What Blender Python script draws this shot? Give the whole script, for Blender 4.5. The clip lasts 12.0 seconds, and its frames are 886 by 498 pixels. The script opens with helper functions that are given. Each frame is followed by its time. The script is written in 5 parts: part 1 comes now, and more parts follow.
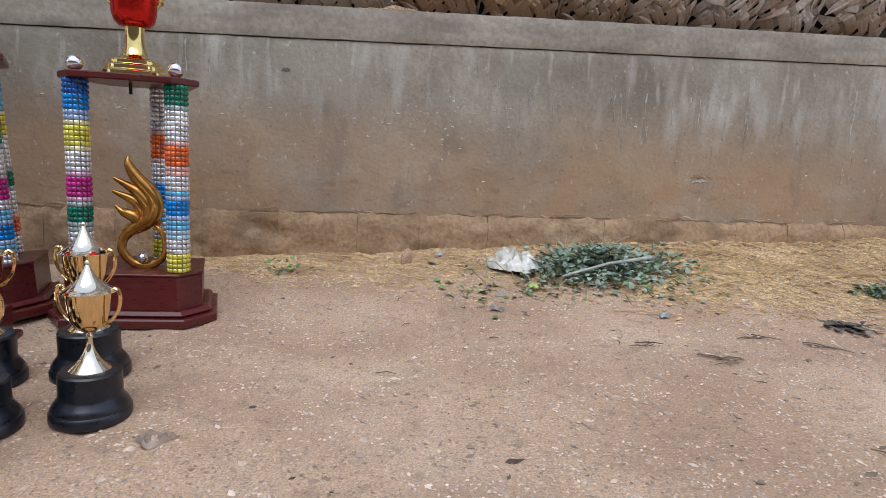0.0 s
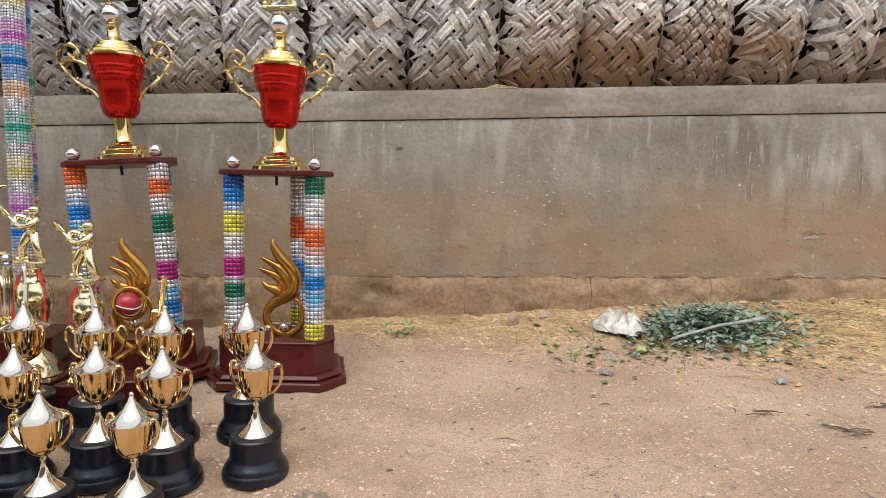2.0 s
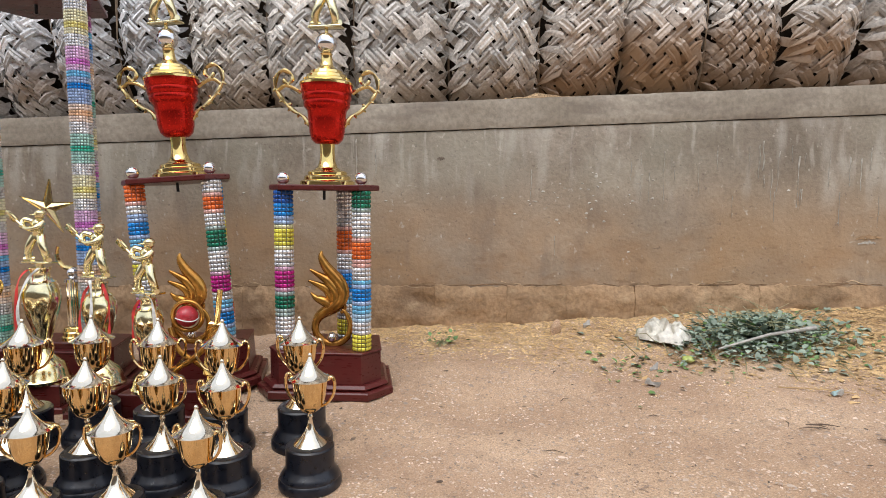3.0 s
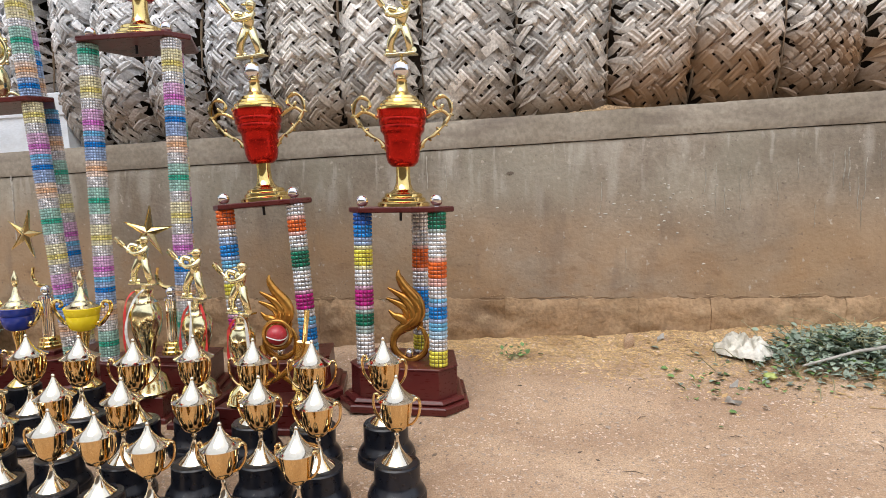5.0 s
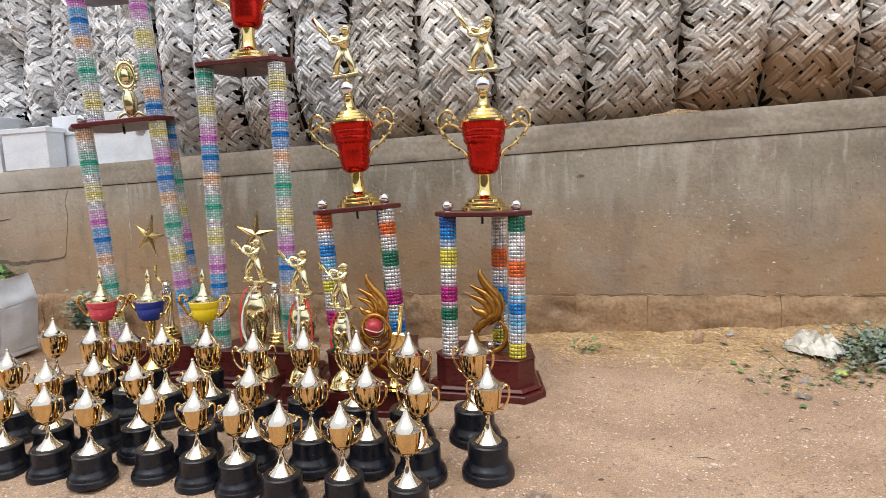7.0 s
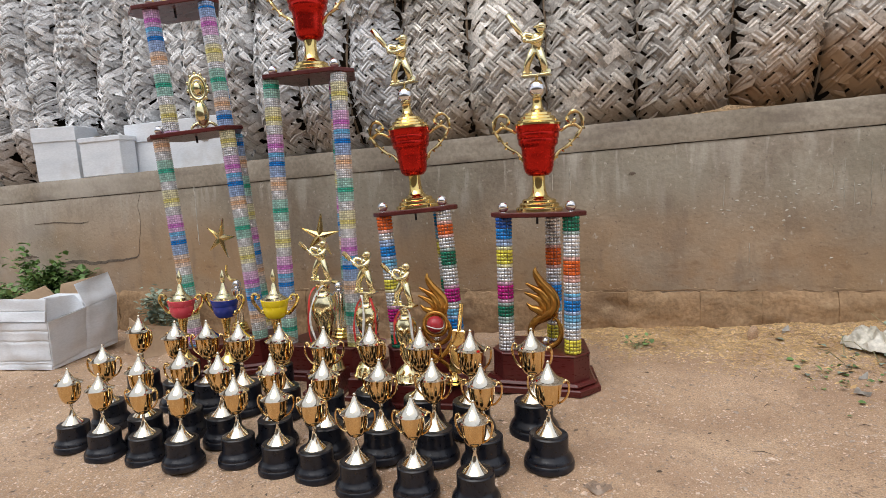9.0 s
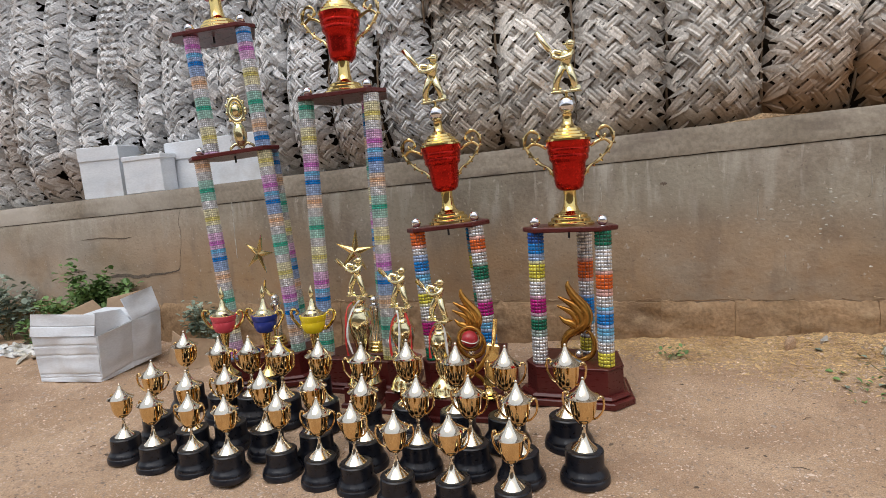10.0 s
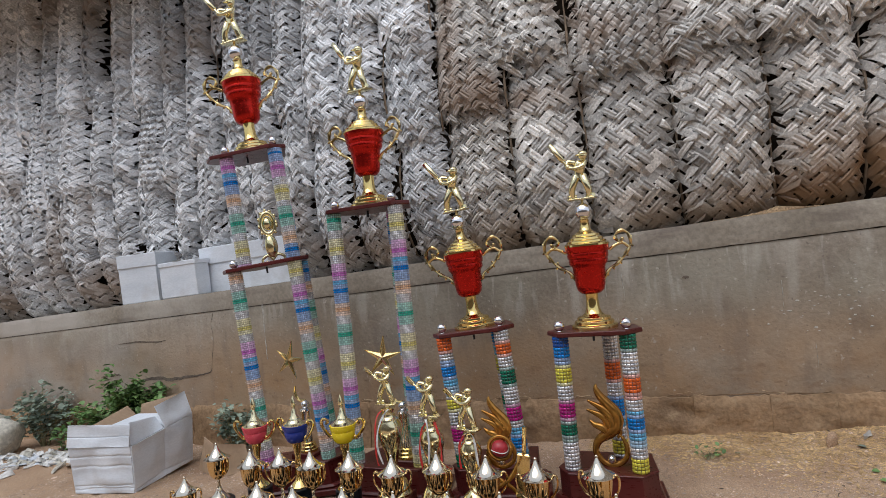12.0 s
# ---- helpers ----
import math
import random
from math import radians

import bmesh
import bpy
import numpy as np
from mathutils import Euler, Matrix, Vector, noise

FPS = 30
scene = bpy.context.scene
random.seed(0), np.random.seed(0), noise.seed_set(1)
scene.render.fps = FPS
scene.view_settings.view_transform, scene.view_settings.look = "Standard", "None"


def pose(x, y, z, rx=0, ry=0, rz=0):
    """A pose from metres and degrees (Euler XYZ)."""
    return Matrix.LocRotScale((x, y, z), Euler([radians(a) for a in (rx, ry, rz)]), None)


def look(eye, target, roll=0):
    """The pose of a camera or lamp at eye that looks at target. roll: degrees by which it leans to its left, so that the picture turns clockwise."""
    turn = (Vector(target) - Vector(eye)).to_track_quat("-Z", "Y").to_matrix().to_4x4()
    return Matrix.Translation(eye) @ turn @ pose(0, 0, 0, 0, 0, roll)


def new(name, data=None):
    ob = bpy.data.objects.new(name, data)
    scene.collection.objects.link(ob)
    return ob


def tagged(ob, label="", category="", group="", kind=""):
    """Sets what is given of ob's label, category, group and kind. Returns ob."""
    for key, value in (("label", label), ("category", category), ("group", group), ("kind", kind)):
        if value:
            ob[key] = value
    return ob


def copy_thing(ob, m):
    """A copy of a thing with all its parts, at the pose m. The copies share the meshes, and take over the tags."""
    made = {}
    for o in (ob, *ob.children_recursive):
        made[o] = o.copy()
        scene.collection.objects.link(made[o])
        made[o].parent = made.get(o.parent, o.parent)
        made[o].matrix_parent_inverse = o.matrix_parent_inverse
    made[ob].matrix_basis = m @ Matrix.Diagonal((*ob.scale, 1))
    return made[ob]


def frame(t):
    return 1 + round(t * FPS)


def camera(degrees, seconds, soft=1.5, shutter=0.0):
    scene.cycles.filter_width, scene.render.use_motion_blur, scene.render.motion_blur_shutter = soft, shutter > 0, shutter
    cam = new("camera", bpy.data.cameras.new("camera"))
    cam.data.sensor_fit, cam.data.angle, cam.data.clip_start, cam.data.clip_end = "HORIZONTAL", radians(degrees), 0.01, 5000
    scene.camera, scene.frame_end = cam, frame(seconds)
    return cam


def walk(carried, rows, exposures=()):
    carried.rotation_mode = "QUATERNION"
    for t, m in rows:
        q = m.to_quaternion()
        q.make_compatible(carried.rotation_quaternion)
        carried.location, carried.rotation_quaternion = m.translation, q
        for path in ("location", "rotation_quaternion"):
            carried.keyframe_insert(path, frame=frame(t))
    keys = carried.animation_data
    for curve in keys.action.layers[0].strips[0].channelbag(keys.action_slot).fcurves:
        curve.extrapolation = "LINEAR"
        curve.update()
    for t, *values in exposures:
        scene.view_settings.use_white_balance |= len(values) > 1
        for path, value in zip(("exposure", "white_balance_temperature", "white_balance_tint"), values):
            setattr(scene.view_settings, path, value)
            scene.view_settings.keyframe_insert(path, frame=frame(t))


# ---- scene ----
cam = camera(73.8, 12.0, 0.7)
PATH = [
    (0, (-0.032, 0.057, 0.499), (0.293, 2.003, 0.173), 3.4),
    (0.5, (-0.065, 0.014, 0.512), (0.163, 1.981, 0.233), 3.0),
    (1, (-0.087, -0.016, 0.531), (0.07, 1.964, 0.291), 2.6),
    (1.5, (-0.106, -0.033, 0.561), (-0.017, 1.955, 0.358), 1.9),
    (2, (-0.111, -0.044, 0.586), (-0.089, 1.947, 0.397), 1.3),
    (2.5, (-0.122, -0.057, 0.606), (-0.167, 1.934, 0.422), 0.8),
    (3, (-0.137, -0.063, 0.616), (-0.236, 1.926, 0.432), 0.5),
    (4.8, (-0.183, -0.099, 0.678), (-0.452, 1.874, 0.495), -0.5),
    (5, (-0.182, -0.104, 0.678), (-0.478, 1.865, 0.494), -0.7),
    (5.5, (-0.195, -0.133, 0.689), (-0.543, 1.828, 0.502), -1.0),
    (6, (-0.204, -0.179, 0.681), (-0.611, 1.77, 0.493), -1.1),
    (6.5, (-0.205, -0.224, 0.713), (-0.644, 1.717, 0.517), -1.1),
    (7, (-0.233, -0.28, 0.72), (-0.715, 1.651, 0.517), -1.3),
    (8.8, (-0.264, -0.37, 0.747), (-0.856, 1.527, 0.525), -2.0),
    (9, (-0.265, -0.375, 0.758), (-0.88, 1.515, 0.533), -2.3),
    (9.5, (-0.27, -0.397, 0.781), (-0.932, 1.477, 0.558), -2.7),
    (10, (-0.268, -0.412, 0.811), (-0.973, 1.447, 0.598), -3.4),
    (10.5, (-0.256, -0.426, 0.845), (-0.99, 1.426, 0.667), -4.1),
    (11, (-0.25, -0.438, 0.875), (-1.0, 1.412, 0.749), -4.8),
    (11.5, (-0.241, -0.447, 0.906), (-1.005, 1.401, 0.863), -5.3),
    (12, (-0.238, -0.455, 0.935), (-1.007, 1.39, 0.979), -5.6),
]
walk(cam, [(t, look(eye, target, roll)) for t, eye, target, roll in PATH],
     [(0, 0.14, 5570, 10), (1.0, 0.27, 5960, 10), (2.5, 0.38, 6190, 10), (5.5, 0.45, 6330, 10), (7.0, 0.38, 6320, 10), (9.5, 0.05, 6400, 10), (10.5, -0.06, 6250, 10), (12, -0.27, 6000, 10)])

# ---- world, sun, exposure ----
world = bpy.data.worlds.new("overcast_sky")
scene.world = world
world.use_nodes = True
wn, wl = world.node_tree.nodes, world.node_tree.links
sky = wn.new("ShaderNodeTexSky")
sky.sky_type = "NISHITA"
sky.sun_disc = False
sky.sun_elevation, sky.sun_rotation = radians(62), radians(150)
sky.air_density, sky.dust_density, sky.ozone_density = 1.0, 4.0, 1.0
cloud = wn.new("ShaderNodeMixRGB")
cloud.inputs[0].default_value = 0.65
cloud.inputs[2].default_value = (7.2, 7.3, 7.5, 1)
wl.new(sky.outputs[0], cloud.inputs[1])
wl.new(cloud.outputs[0], wn["Background"].inputs[0])
wn["Background"].inputs[1].default_value = 0.13
sun_data = bpy.data.lights.new("sun", "SUN")
sun_data.energy, sun_data.angle, sun_data.color = 1.5, radians(50), (1.0, 0.97, 0.93)
sun = new("sun", sun_data)
sun.matrix_world = look((-1.5, -3.0, 7.0), (0, 1.0, 0))


# ---- materials ----
def shade(name, a, b, rough=0.7, metal=0.0, scale=6.0, fine=60.0, bump=0.2, dist=0.004, rough_var=0.1, island=0.0, objvar=0.0, spec=0.5, lo=0.35, hi=0.65, grain=0.25, stretch=(1, 1, 1), coat=0.0):
    """A two-scale noise material between the colours a and b."""
    m = bpy.data.materials.new(name)
    m.use_nodes = True
    n, l = m.node_tree.nodes, m.node_tree.links
    p = n["Principled BSDF"]
    tc = n.new("ShaderNodeTexCoord")
    mp = n.new("ShaderNodeMapping")
    mp.inputs["Scale"].default_value = stretch
    l.new(tc.outputs["Object"], mp.inputs[0])
    big = n.new("ShaderNodeTexNoise")
    big.inputs["Scale"].default_value, big.inputs["Detail"].default_value = scale, 5
    small = n.new("ShaderNodeTexNoise")
    small.inputs["Scale"].default_value, small.inputs["Detail"].default_value = fine, 6
    l.new(mp.outputs[0], big.inputs[0]), l.new(mp.outputs[0], small.inputs[0])
    ramp = n.new("ShaderNodeMapRange")
    ramp.inputs[1].default_value, ramp.inputs[2].default_value = lo, hi
    l.new(big.outputs[0], ramp.inputs[0])
    mix = n.new("ShaderNodeMixRGB")
    mix.inputs[1].default_value, mix.inputs[2].default_value = (*a, 1), (*b, 1)
    l.new(ramp.outputs[0], mix.inputs[0])
    grain_range = n.new("ShaderNodeMapRange")
    grain_range.inputs[1].default_value, grain_range.inputs[2].default_value = 0.3, 0.7
    grain_range.inputs[3].default_value, grain_range.inputs[4].default_value = 1 - grain, 1 + grain
    l.new(small.outputs[0], grain_range.inputs[0])
    value = grain_range.outputs[0]
    for amount, node, out in ((island, "ShaderNodeNewGeometry", "Random Per Island"), (objvar, "ShaderNodeObjectInfo", "Random")):
        if amount:
            g = n.new(node)
            r = n.new("ShaderNodeMapRange")
            r.inputs[3].default_value, r.inputs[4].default_value = 1 - amount, 1 + amount
            l.new(g.outputs[out], r.inputs[0])
            mul = n.new("ShaderNodeMath")
            mul.operation = "MULTIPLY"
            l.new(value, mul.inputs[0]), l.new(r.outputs[0], mul.inputs[1])
            value = mul.outputs[0]
    hsv = n.new("ShaderNodeHueSaturation")
    l.new(mix.outputs[0], hsv.inputs["Color"]), l.new(value, hsv.inputs["Value"])
    l.new(hsv.outputs[0], p.inputs["Base Color"])
    rr = n.new("ShaderNodeMapRange")
    rr.inputs[3].default_value, rr.inputs[4].default_value = max(0.02, rough - rough_var), min(1, rough + rough_var)
    l.new(small.outputs[0], rr.inputs[0]), l.new(rr.outputs[0], p.inputs["Roughness"])
    p.inputs["Metallic"].default_value = metal
    p.inputs["Specular IOR Level"].default_value = spec
    p.inputs["Coat Weight"].default_value = coat
    p.inputs["Coat Roughness"].default_value = 0.08
    if bump:
        bp = n.new("ShaderNodeBump")
        bp.inputs["Strength"].default_value, bp.inputs["Distance"].default_value = bump, dist
        l.new(small.outputs[0], bp.inputs["Height"]), l.new(bp.outputs[0], p.inputs["Normal"])
    return m


def layer(m, colour, scale, lo, hi, stretch=(1, 1, 1), strength=1.0, z=None, detail=6, shift=0.0, x=None):
    """Lays a patchy stain over a material's colour; z = (from, to): heights over which it comes in; x: the same along the wall."""
    n, l = m.node_tree.nodes, m.node_tree.links
    p = n["Principled BSDF"]
    old = p.inputs["Base Color"].links[0].from_socket
    tc = n.new("ShaderNodeTexCoord")
    mp = n.new("ShaderNodeMapping")
    mp.inputs["Scale"].default_value = stretch
    mp.inputs["Location"].default_value = (shift, shift * 0.7, shift * 1.3)
    l.new(tc.outputs["Object"], mp.inputs[0])
    t = n.new("ShaderNodeTexNoise")
    t.inputs["Scale"].default_value, t.inputs["Detail"].default_value = scale, detail
    l.new(mp.outputs[0], t.inputs[0])
    r = n.new("ShaderNodeMapRange")
    r.inputs[1].default_value, r.inputs[2].default_value, r.inputs[4].default_value = lo, hi, strength
    l.new(t.outputs[0], r.inputs[0])
    fac = r.outputs[0]
    for axis, z in ((2, z), (0, x)):
        if not z:
            continue
        sep = n.new("ShaderNodeSeparateXYZ")
        l.new(tc.outputs["Object"], sep.inputs[0])
        zr = n.new("ShaderNodeMapRange")
        zr.interpolation_type = "SMOOTHSTEP"
        zr.inputs[1].default_value, zr.inputs[2].default_value = z
        l.new(sep.outputs[axis], zr.inputs[0])
        mul = n.new("ShaderNodeMath")
        mul.operation = "MULTIPLY"
        l.new(fac, mul.inputs[0]), l.new(zr.outputs[0], mul.inputs[1])
        fac = mul.outputs[0]
    mx = n.new("ShaderNodeMixRGB")
    mx.inputs[2].default_value = (*colour, 1)
    l.new(fac, mx.inputs[0]), l.new(old, mx.inputs[1]), l.new(mx.outputs[0], p.inputs["Base Color"])
    return m


M_EARTH = shade("dry_earth", (0.435, 0.290, 0.183), (0.575, 0.412, 0.280), 0.95, scale=1.4, fine=230, bump=1.0, dist=0.004, grain=0.30, spec=0.2)
layer(M_EARTH, (0.34, 0.215, 0.140), 2.6, 0.43, 0.66, (0.8, 1.2, 1), 0.62)
layer(M_EARTH, (0.27, 0.18, 0.125), 22.0, 0.56, 0.70, strength=0.45, shift=1.5)
layer(M_EARTH, (0.66, 0.56, 0.45), 250.0, 0.59, 0.67, (1, 1.5, 1), 0.5, detail=2)
layer(M_EARTH, (0.22, 0.145, 0.095), 170.0, 0.61, 0.69, strength=0.5, detail=2, shift=3.0)
M_PLASTER = shade("weathered_plaster", (0.225, 0.194, 0.150), (0.355, 0.312, 0.252), 0.92, scale=1.9, fine=70, bump=0.6, dist=0.005, grain=0.14, spec=0.25, lo=0.38, hi=0.62)
layer(M_PLASTER, (0.41, 0.262, 0.140), 1.5, 0.34, 0.56, strength=0.70, z=(0.80, 0.40))
layer(M_PLASTER, (0.34, 0.21, 0.11), 6.0, 0.46, 0.66, (1, 1, 1.6), 0.6, z=(0.62, 0.30), shift=11.0)
layer(M_PLASTER, (0.19, 0.155, 0.125), 2.4, 0.48, 0.68, (0.8, 1, 1.1), 0.38, shift=2.0)
layer(M_PLASTER, (0.39, 0.385, 0.31), 2.1, 0.46, 0.62, (1, 1, 0.8), 0.30, z=(0.52, 0.70), shift=21.0)
layer(M_PLASTER, (0.17, 0.135, 0.11), 11.0, 0.56, 0.72, (1.3, 1, 0.35), 0.36, shift=9.0)
layer(M_PLASTER, (0.20, 0.125, 0.075), 17.0, 0.58, 0.70, (0.8, 1, 1.8), 0.5, z=(0.52, 0.34), shift=23.0)
layer(M_PLASTER, (0.50, 0.47, 0.41), 7.0, 0.54, 0.68, (1.4, 1, 0.35), 0.55, z=(0.50, 0.72), shift=5.0)
layer(M_PLASTER, (0.52, 0.49, 0.43), 26.0, 0.60, 0.68, (1, 1, 0.16), 0.45, z=(0.60, 0.82), shift=17.0, detail=3)
layer(M_PLASTER, (0.55, 0.50, 0.43), 48.0, 0.67, 0.73, (1, 1, 0.8), 0.5, shift=7.0, detail=3)
layer(M_PLASTER, (0.50, 0.46, 0.41), 2.2, 0.30, 0.55, strength=0.40, x=(-2.4, -4.2), shift=31.0)
layer(M_PLASTER, (0.13, 0.10, 0.085), 70.0, 0.66, 0.74, strength=0.5, shift=13.0, detail=3)
M_CAP = shade("cap_concrete", (0.265, 0.230, 0.180), (0.365, 0.325, 0.265), 0.93, scale=3.0, fine=60, bump=0.5, dist=0.004, grain=0.18, spec=0.25)
layer(M_CAP, (0.16, 0.13, 0.11), 6.0, 0.54, 0.70, (0.5, 1, 2), 0.6)
layer(M_CAP, (0.56, 0.53, 0.48), 2.6, 0.30, 0.55, strength=0.7, x=(-2.2, -4.0), shift=9.0)
M_BLOCK = shade("foundation_block", (0.285, 0.190, 0.110), (0.415, 0.280, 0.165), 0.95, scale=4, fine=60, bump=0.8, dist=0.006, grain=0.22, objvar=0.06, spec=0.2)
layer(M_BLOCK, (0.19, 0.13, 0.085), 6.0, 0.49, 0.66, strength=0.55)
layer(M_BLOCK, (0.46, 0.34, 0.21), 14.0, 0.58, 0.70, strength=0.5, shift=6.0)
# dark brown that paints the shadow line along the plaster lip
M_LIPSHADOW = shade("painted_lip_shadow", (0.19, 0.125, 0.075), (0.27, 0.18, 0.11), 1.0, scale=20, spec=0.1, grain=0.3)
# sandy tone with the lit ledge's highlight put into the colour
M_LITEDGE = shade("sandy_lit_plaster_edge", (0.44, 0.32, 0.20), (0.56, 0.43, 0.29), 1.0, scale=20, spec=0.1, grain=0.3)
# the shade inside joint and cracks is put into this dark colour
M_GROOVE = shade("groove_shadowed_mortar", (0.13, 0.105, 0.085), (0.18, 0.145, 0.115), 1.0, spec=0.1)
M_LEAFSTRIP = shade("dry_palm_leaf", (0.48, 0.49, 0.50), (0.75, 0.76, 0.77), 0.42, scale=3, fine=90, bump=0.5, dist=0.002, island=0.34, objvar=0.40, grain=0.28, spec=0.5, lo=0.3, hi=0.7)
layer(M_LEAFSTRIP, (0.28, 0.175, 0.095), 2.4, 0.40, 0.60, strength=0.65, z=(1.26, 1.02))
layer(M_LEAFSTRIP, (0.26, 0.19, 0.13), 1.7, 0.54, 0.66, strength=0.6, shift=4.0)
M_LEAFBROWN = shade("palm_leaf_browned_below", (0.44, 0.41, 0.37), (0.72, 0.68, 0.625), 0.42, scale=3, fine=90, bump=0.5, dist=0.002, island=0.32, objvar=0.36, grain=0.28, spec=0.5, lo=0.3, hi=0.7)
layer(M_LEAFBROWN, (0.30, 0.178, 0.088), 3.0, 0.34, 0.58, strength=0.95, z=(1.42, 1.20))
layer(M_LEAFBROWN, (0.27, 0.155, 0.075), 5.0, 0.28, 0.50, strength=0.8, z=(1.22, 1.08), shift=2.0)
layer(M_LEAFBROWN, (0.30, 0.20, 0.12), 2.6, 0.56, 0.66, strength=0.6, z=(1.60, 1.75), shift=6.0)
M_LEAFWARM = shade("warm_grey_palm_leaf", (0.42, 0.395, 0.36), (0.72, 0.69, 0.64), 0.42, scale=3, fine=90, bump=0.5, dist=0.002, island=0.32, objvar=0.38, grain=0.28, spec=0.5, lo=0.3, hi=0.7)
layer(M_LEAFWARM, (0.28, 0.175, 0.095), 2.4, 0.36, 0.56, strength=0.75, z=(1.20, 1.03))
layer(M_LEAFWARM, (0.30, 0.20, 0.13), 2.2, 0.50, 0.62, strength=0.7, z=(1.58, 1.72), shift=3.0)
M_RIB = shade("palm_midrib", (0.20, 0.14, 0.09), (0.33, 0.25, 0.17), 0.7, fine=30)
# near-black, paints the shade seen between the leaf strips
M_GAPSHADE = shade("painted_gap_shade", (0.03, 0.024, 0.018), (0.06, 0.046, 0.034), 0.95, spec=0.1)
M_BRASS = shade("brass_plate", (0.78, 0.54, 0.24), (0.84, 0.62, 0.32), 0.07, 1.0, scale=10, fine=120, bump=0.02, dist=0.001, grain=0.05, rough_var=0.05)
M_SILVERGOLD = shade("pale_brass", (0.80, 0.73, 0.59), (0.86, 0.80, 0.68), 0.10, 1.0, scale=10, fine=120, bump=0.02, dist=0.001, grain=0.05, rough_var=0.05)
M_GOLD = shade("gold_plate", (0.84, 0.62, 0.21), (0.90, 0.71, 0.33), 0.10, 1.0, scale=9, fine=90, bump=0.03, dist=0.001, grain=0.05, rough_var=0.05)
M_PALEGOLD = shade("pale_gold_plastic", (0.84, 0.74, 0.40), (0.92, 0.84, 0.56), 0.16, 1.0, scale=9, fine=90, bump=0.03, dist=0.001, grain=0.06)
M_RED = shade("red_anodised_bowl", (0.51, 0.018, 0.012), (0.60, 0.027, 0.017), 0.25, 0.9, scale=6, fine=90, bump=0.02, dist=0.001, grain=0.05)
M_CHROME = shade("chrome_ball", (0.78, 0.78, 0.80), (0.82, 0.82, 0.84), 0.06, 1.0, bump=0, grain=0.02, rough_var=0.02)
M_MAROON = shade("maroon_lacquered_wood", (0.070, 0.012, 0.011), (0.105, 0.018, 0.016), 0.30, scale=5, fine=70, bump=0.05, dist=0.001, grain=0.12, stretch=(0.4, 2, 2), spec=0.4)
layer(M_MAROON, (0.30, 0.20, 0.15), 30.0, 0.60, 0.78, strength=0.12)
M_BLACK = shade("black_moulded_plastic", (0.005, 0.006, 0.010), (0.010, 0.012, 0.019), 0.30, scale=14, fine=90, bump=0.05, dist=0.001, grain=0.2)
layer(M_BLACK, (0.16, 0.13, 0.11), 22.0, 0.58, 0.80, strength=0.10)
M_RESIN = shade("amber_gold_resin", (0.27, 0.105, 0.016), (0.56, 0.29, 0.06), 0.12, 0.72, scale=12, fine=80, bump=0.06, dist=0.001, grain=0.12)
M_OLDGOLD = shade("bronzed_gold", (0.56, 0.42, 0.18), (0.68, 0.53, 0.27), 0.16, 1.0, scale=9, fine=90, bump=0.03, dist=0.001, grain=0.08)
M_BALLRED = shade("red_leather_ball", (0.34, 0.02, 0.03), (0.44, 0.04, 0.05), 0.25, bump=0.05)
M_WHITE = shade("white_plastic", (0.66, 0.65, 0.62), (0.76, 0.75, 0.72), 0.4, bump=0.05)
M_RIBRED = shade("red_satin", (0.55, 0.03, 0.03), (0.66, 0.06, 0.05), 0.35, bump=0.05)
M_BOWLS = {"red": shade("rose_red_enamel", (0.62, 0.055, 0.09), (0.70, 0.08, 0.11), 0.25, bump=0.0, grain=0.04),
           "blue": shade("navy_blue_enamel", (0.014, 0.03, 0.24), (0.02, 0.045, 0.30), 0.22, bump=0.0, grain=0.04),
           "yellow": shade("yellow_enamel", (0.84, 0.63, 0.012), (0.90, 0.70, 0.02), 0.25, bump=0.0, grain=0.04)}
BEAD = {"s": (0.90, 0.91, 0.93), "b": (0.008, 0.25, 0.70), "B": (0.005, 0.09, 0.40), "c": (0.20, 0.56, 0.85), "g": (0.005, 0.18, 0.10), "G": (0.06, 0.50, 0.36), "m": (0.52, 0.012, 0.24), "M": (0.68, 0.22, 0.64), "y": (0.78, 0.70, 0.08), "Y": (0.80, 0.73, 0.28), "o": (0.80, 0.15, 0.02), "O": (0.84, 0.56, 0.36), "t": (0.60, 0.66, 0.66)}
BEAD.update({k + "~": tuple(0.55 * a + 0.45 * b for a, b in zip(v, BEAD["s"])) for k, v in list(BEAD.items())})
M_BEAD = {k: shade("faceted_bead_" + k, tuple(x * 0.9 for x in v), v, 0.13, 0.70 if k[0] == "s" else 0.35, bump=0, island=0.30, grain=0.05, scale=40, spec=0.8) for k, v in BEAD.items()}
M_CARD = shade("white_corrugated_card", (0.66, 0.71, 0.77), (0.77, 0.81, 0.86), 0.7, scale=4, fine=60, bump=0.07, dist=0.002, grain=0.06, stretch=(1, 1, 3))
layer(M_CARD, (0.42, 0.38, 0.34), 5.0, 0.56, 0.76, strength=0.45)
M_KRAFT = shade("brown_kraft_card", (0.36, 0.25, 0.16), (0.44, 0.32, 0.21), 0.85, scale=4, fine=60, bump=0.1, grain=0.08)
M_LEAF = shade("green_weed_leaf", (0.09, 0.18, 0.05), (0.20, 0.325, 0.105), 0.5, scale=8, fine=60, bump=0.1, island=0.35, grain=0.15)
M_WILT = shade("wilted_grey_green_leaf", (0.18, 0.24, 0.18), (0.33, 0.39, 0.31), 0.6, scale=8, fine=60, bump=0.2, island=0.35, grain=0.15)
M_STEM = shade("weed_stem", (0.20, 0.20, 0.10), (0.34, 0.31, 0.18), 0.7)
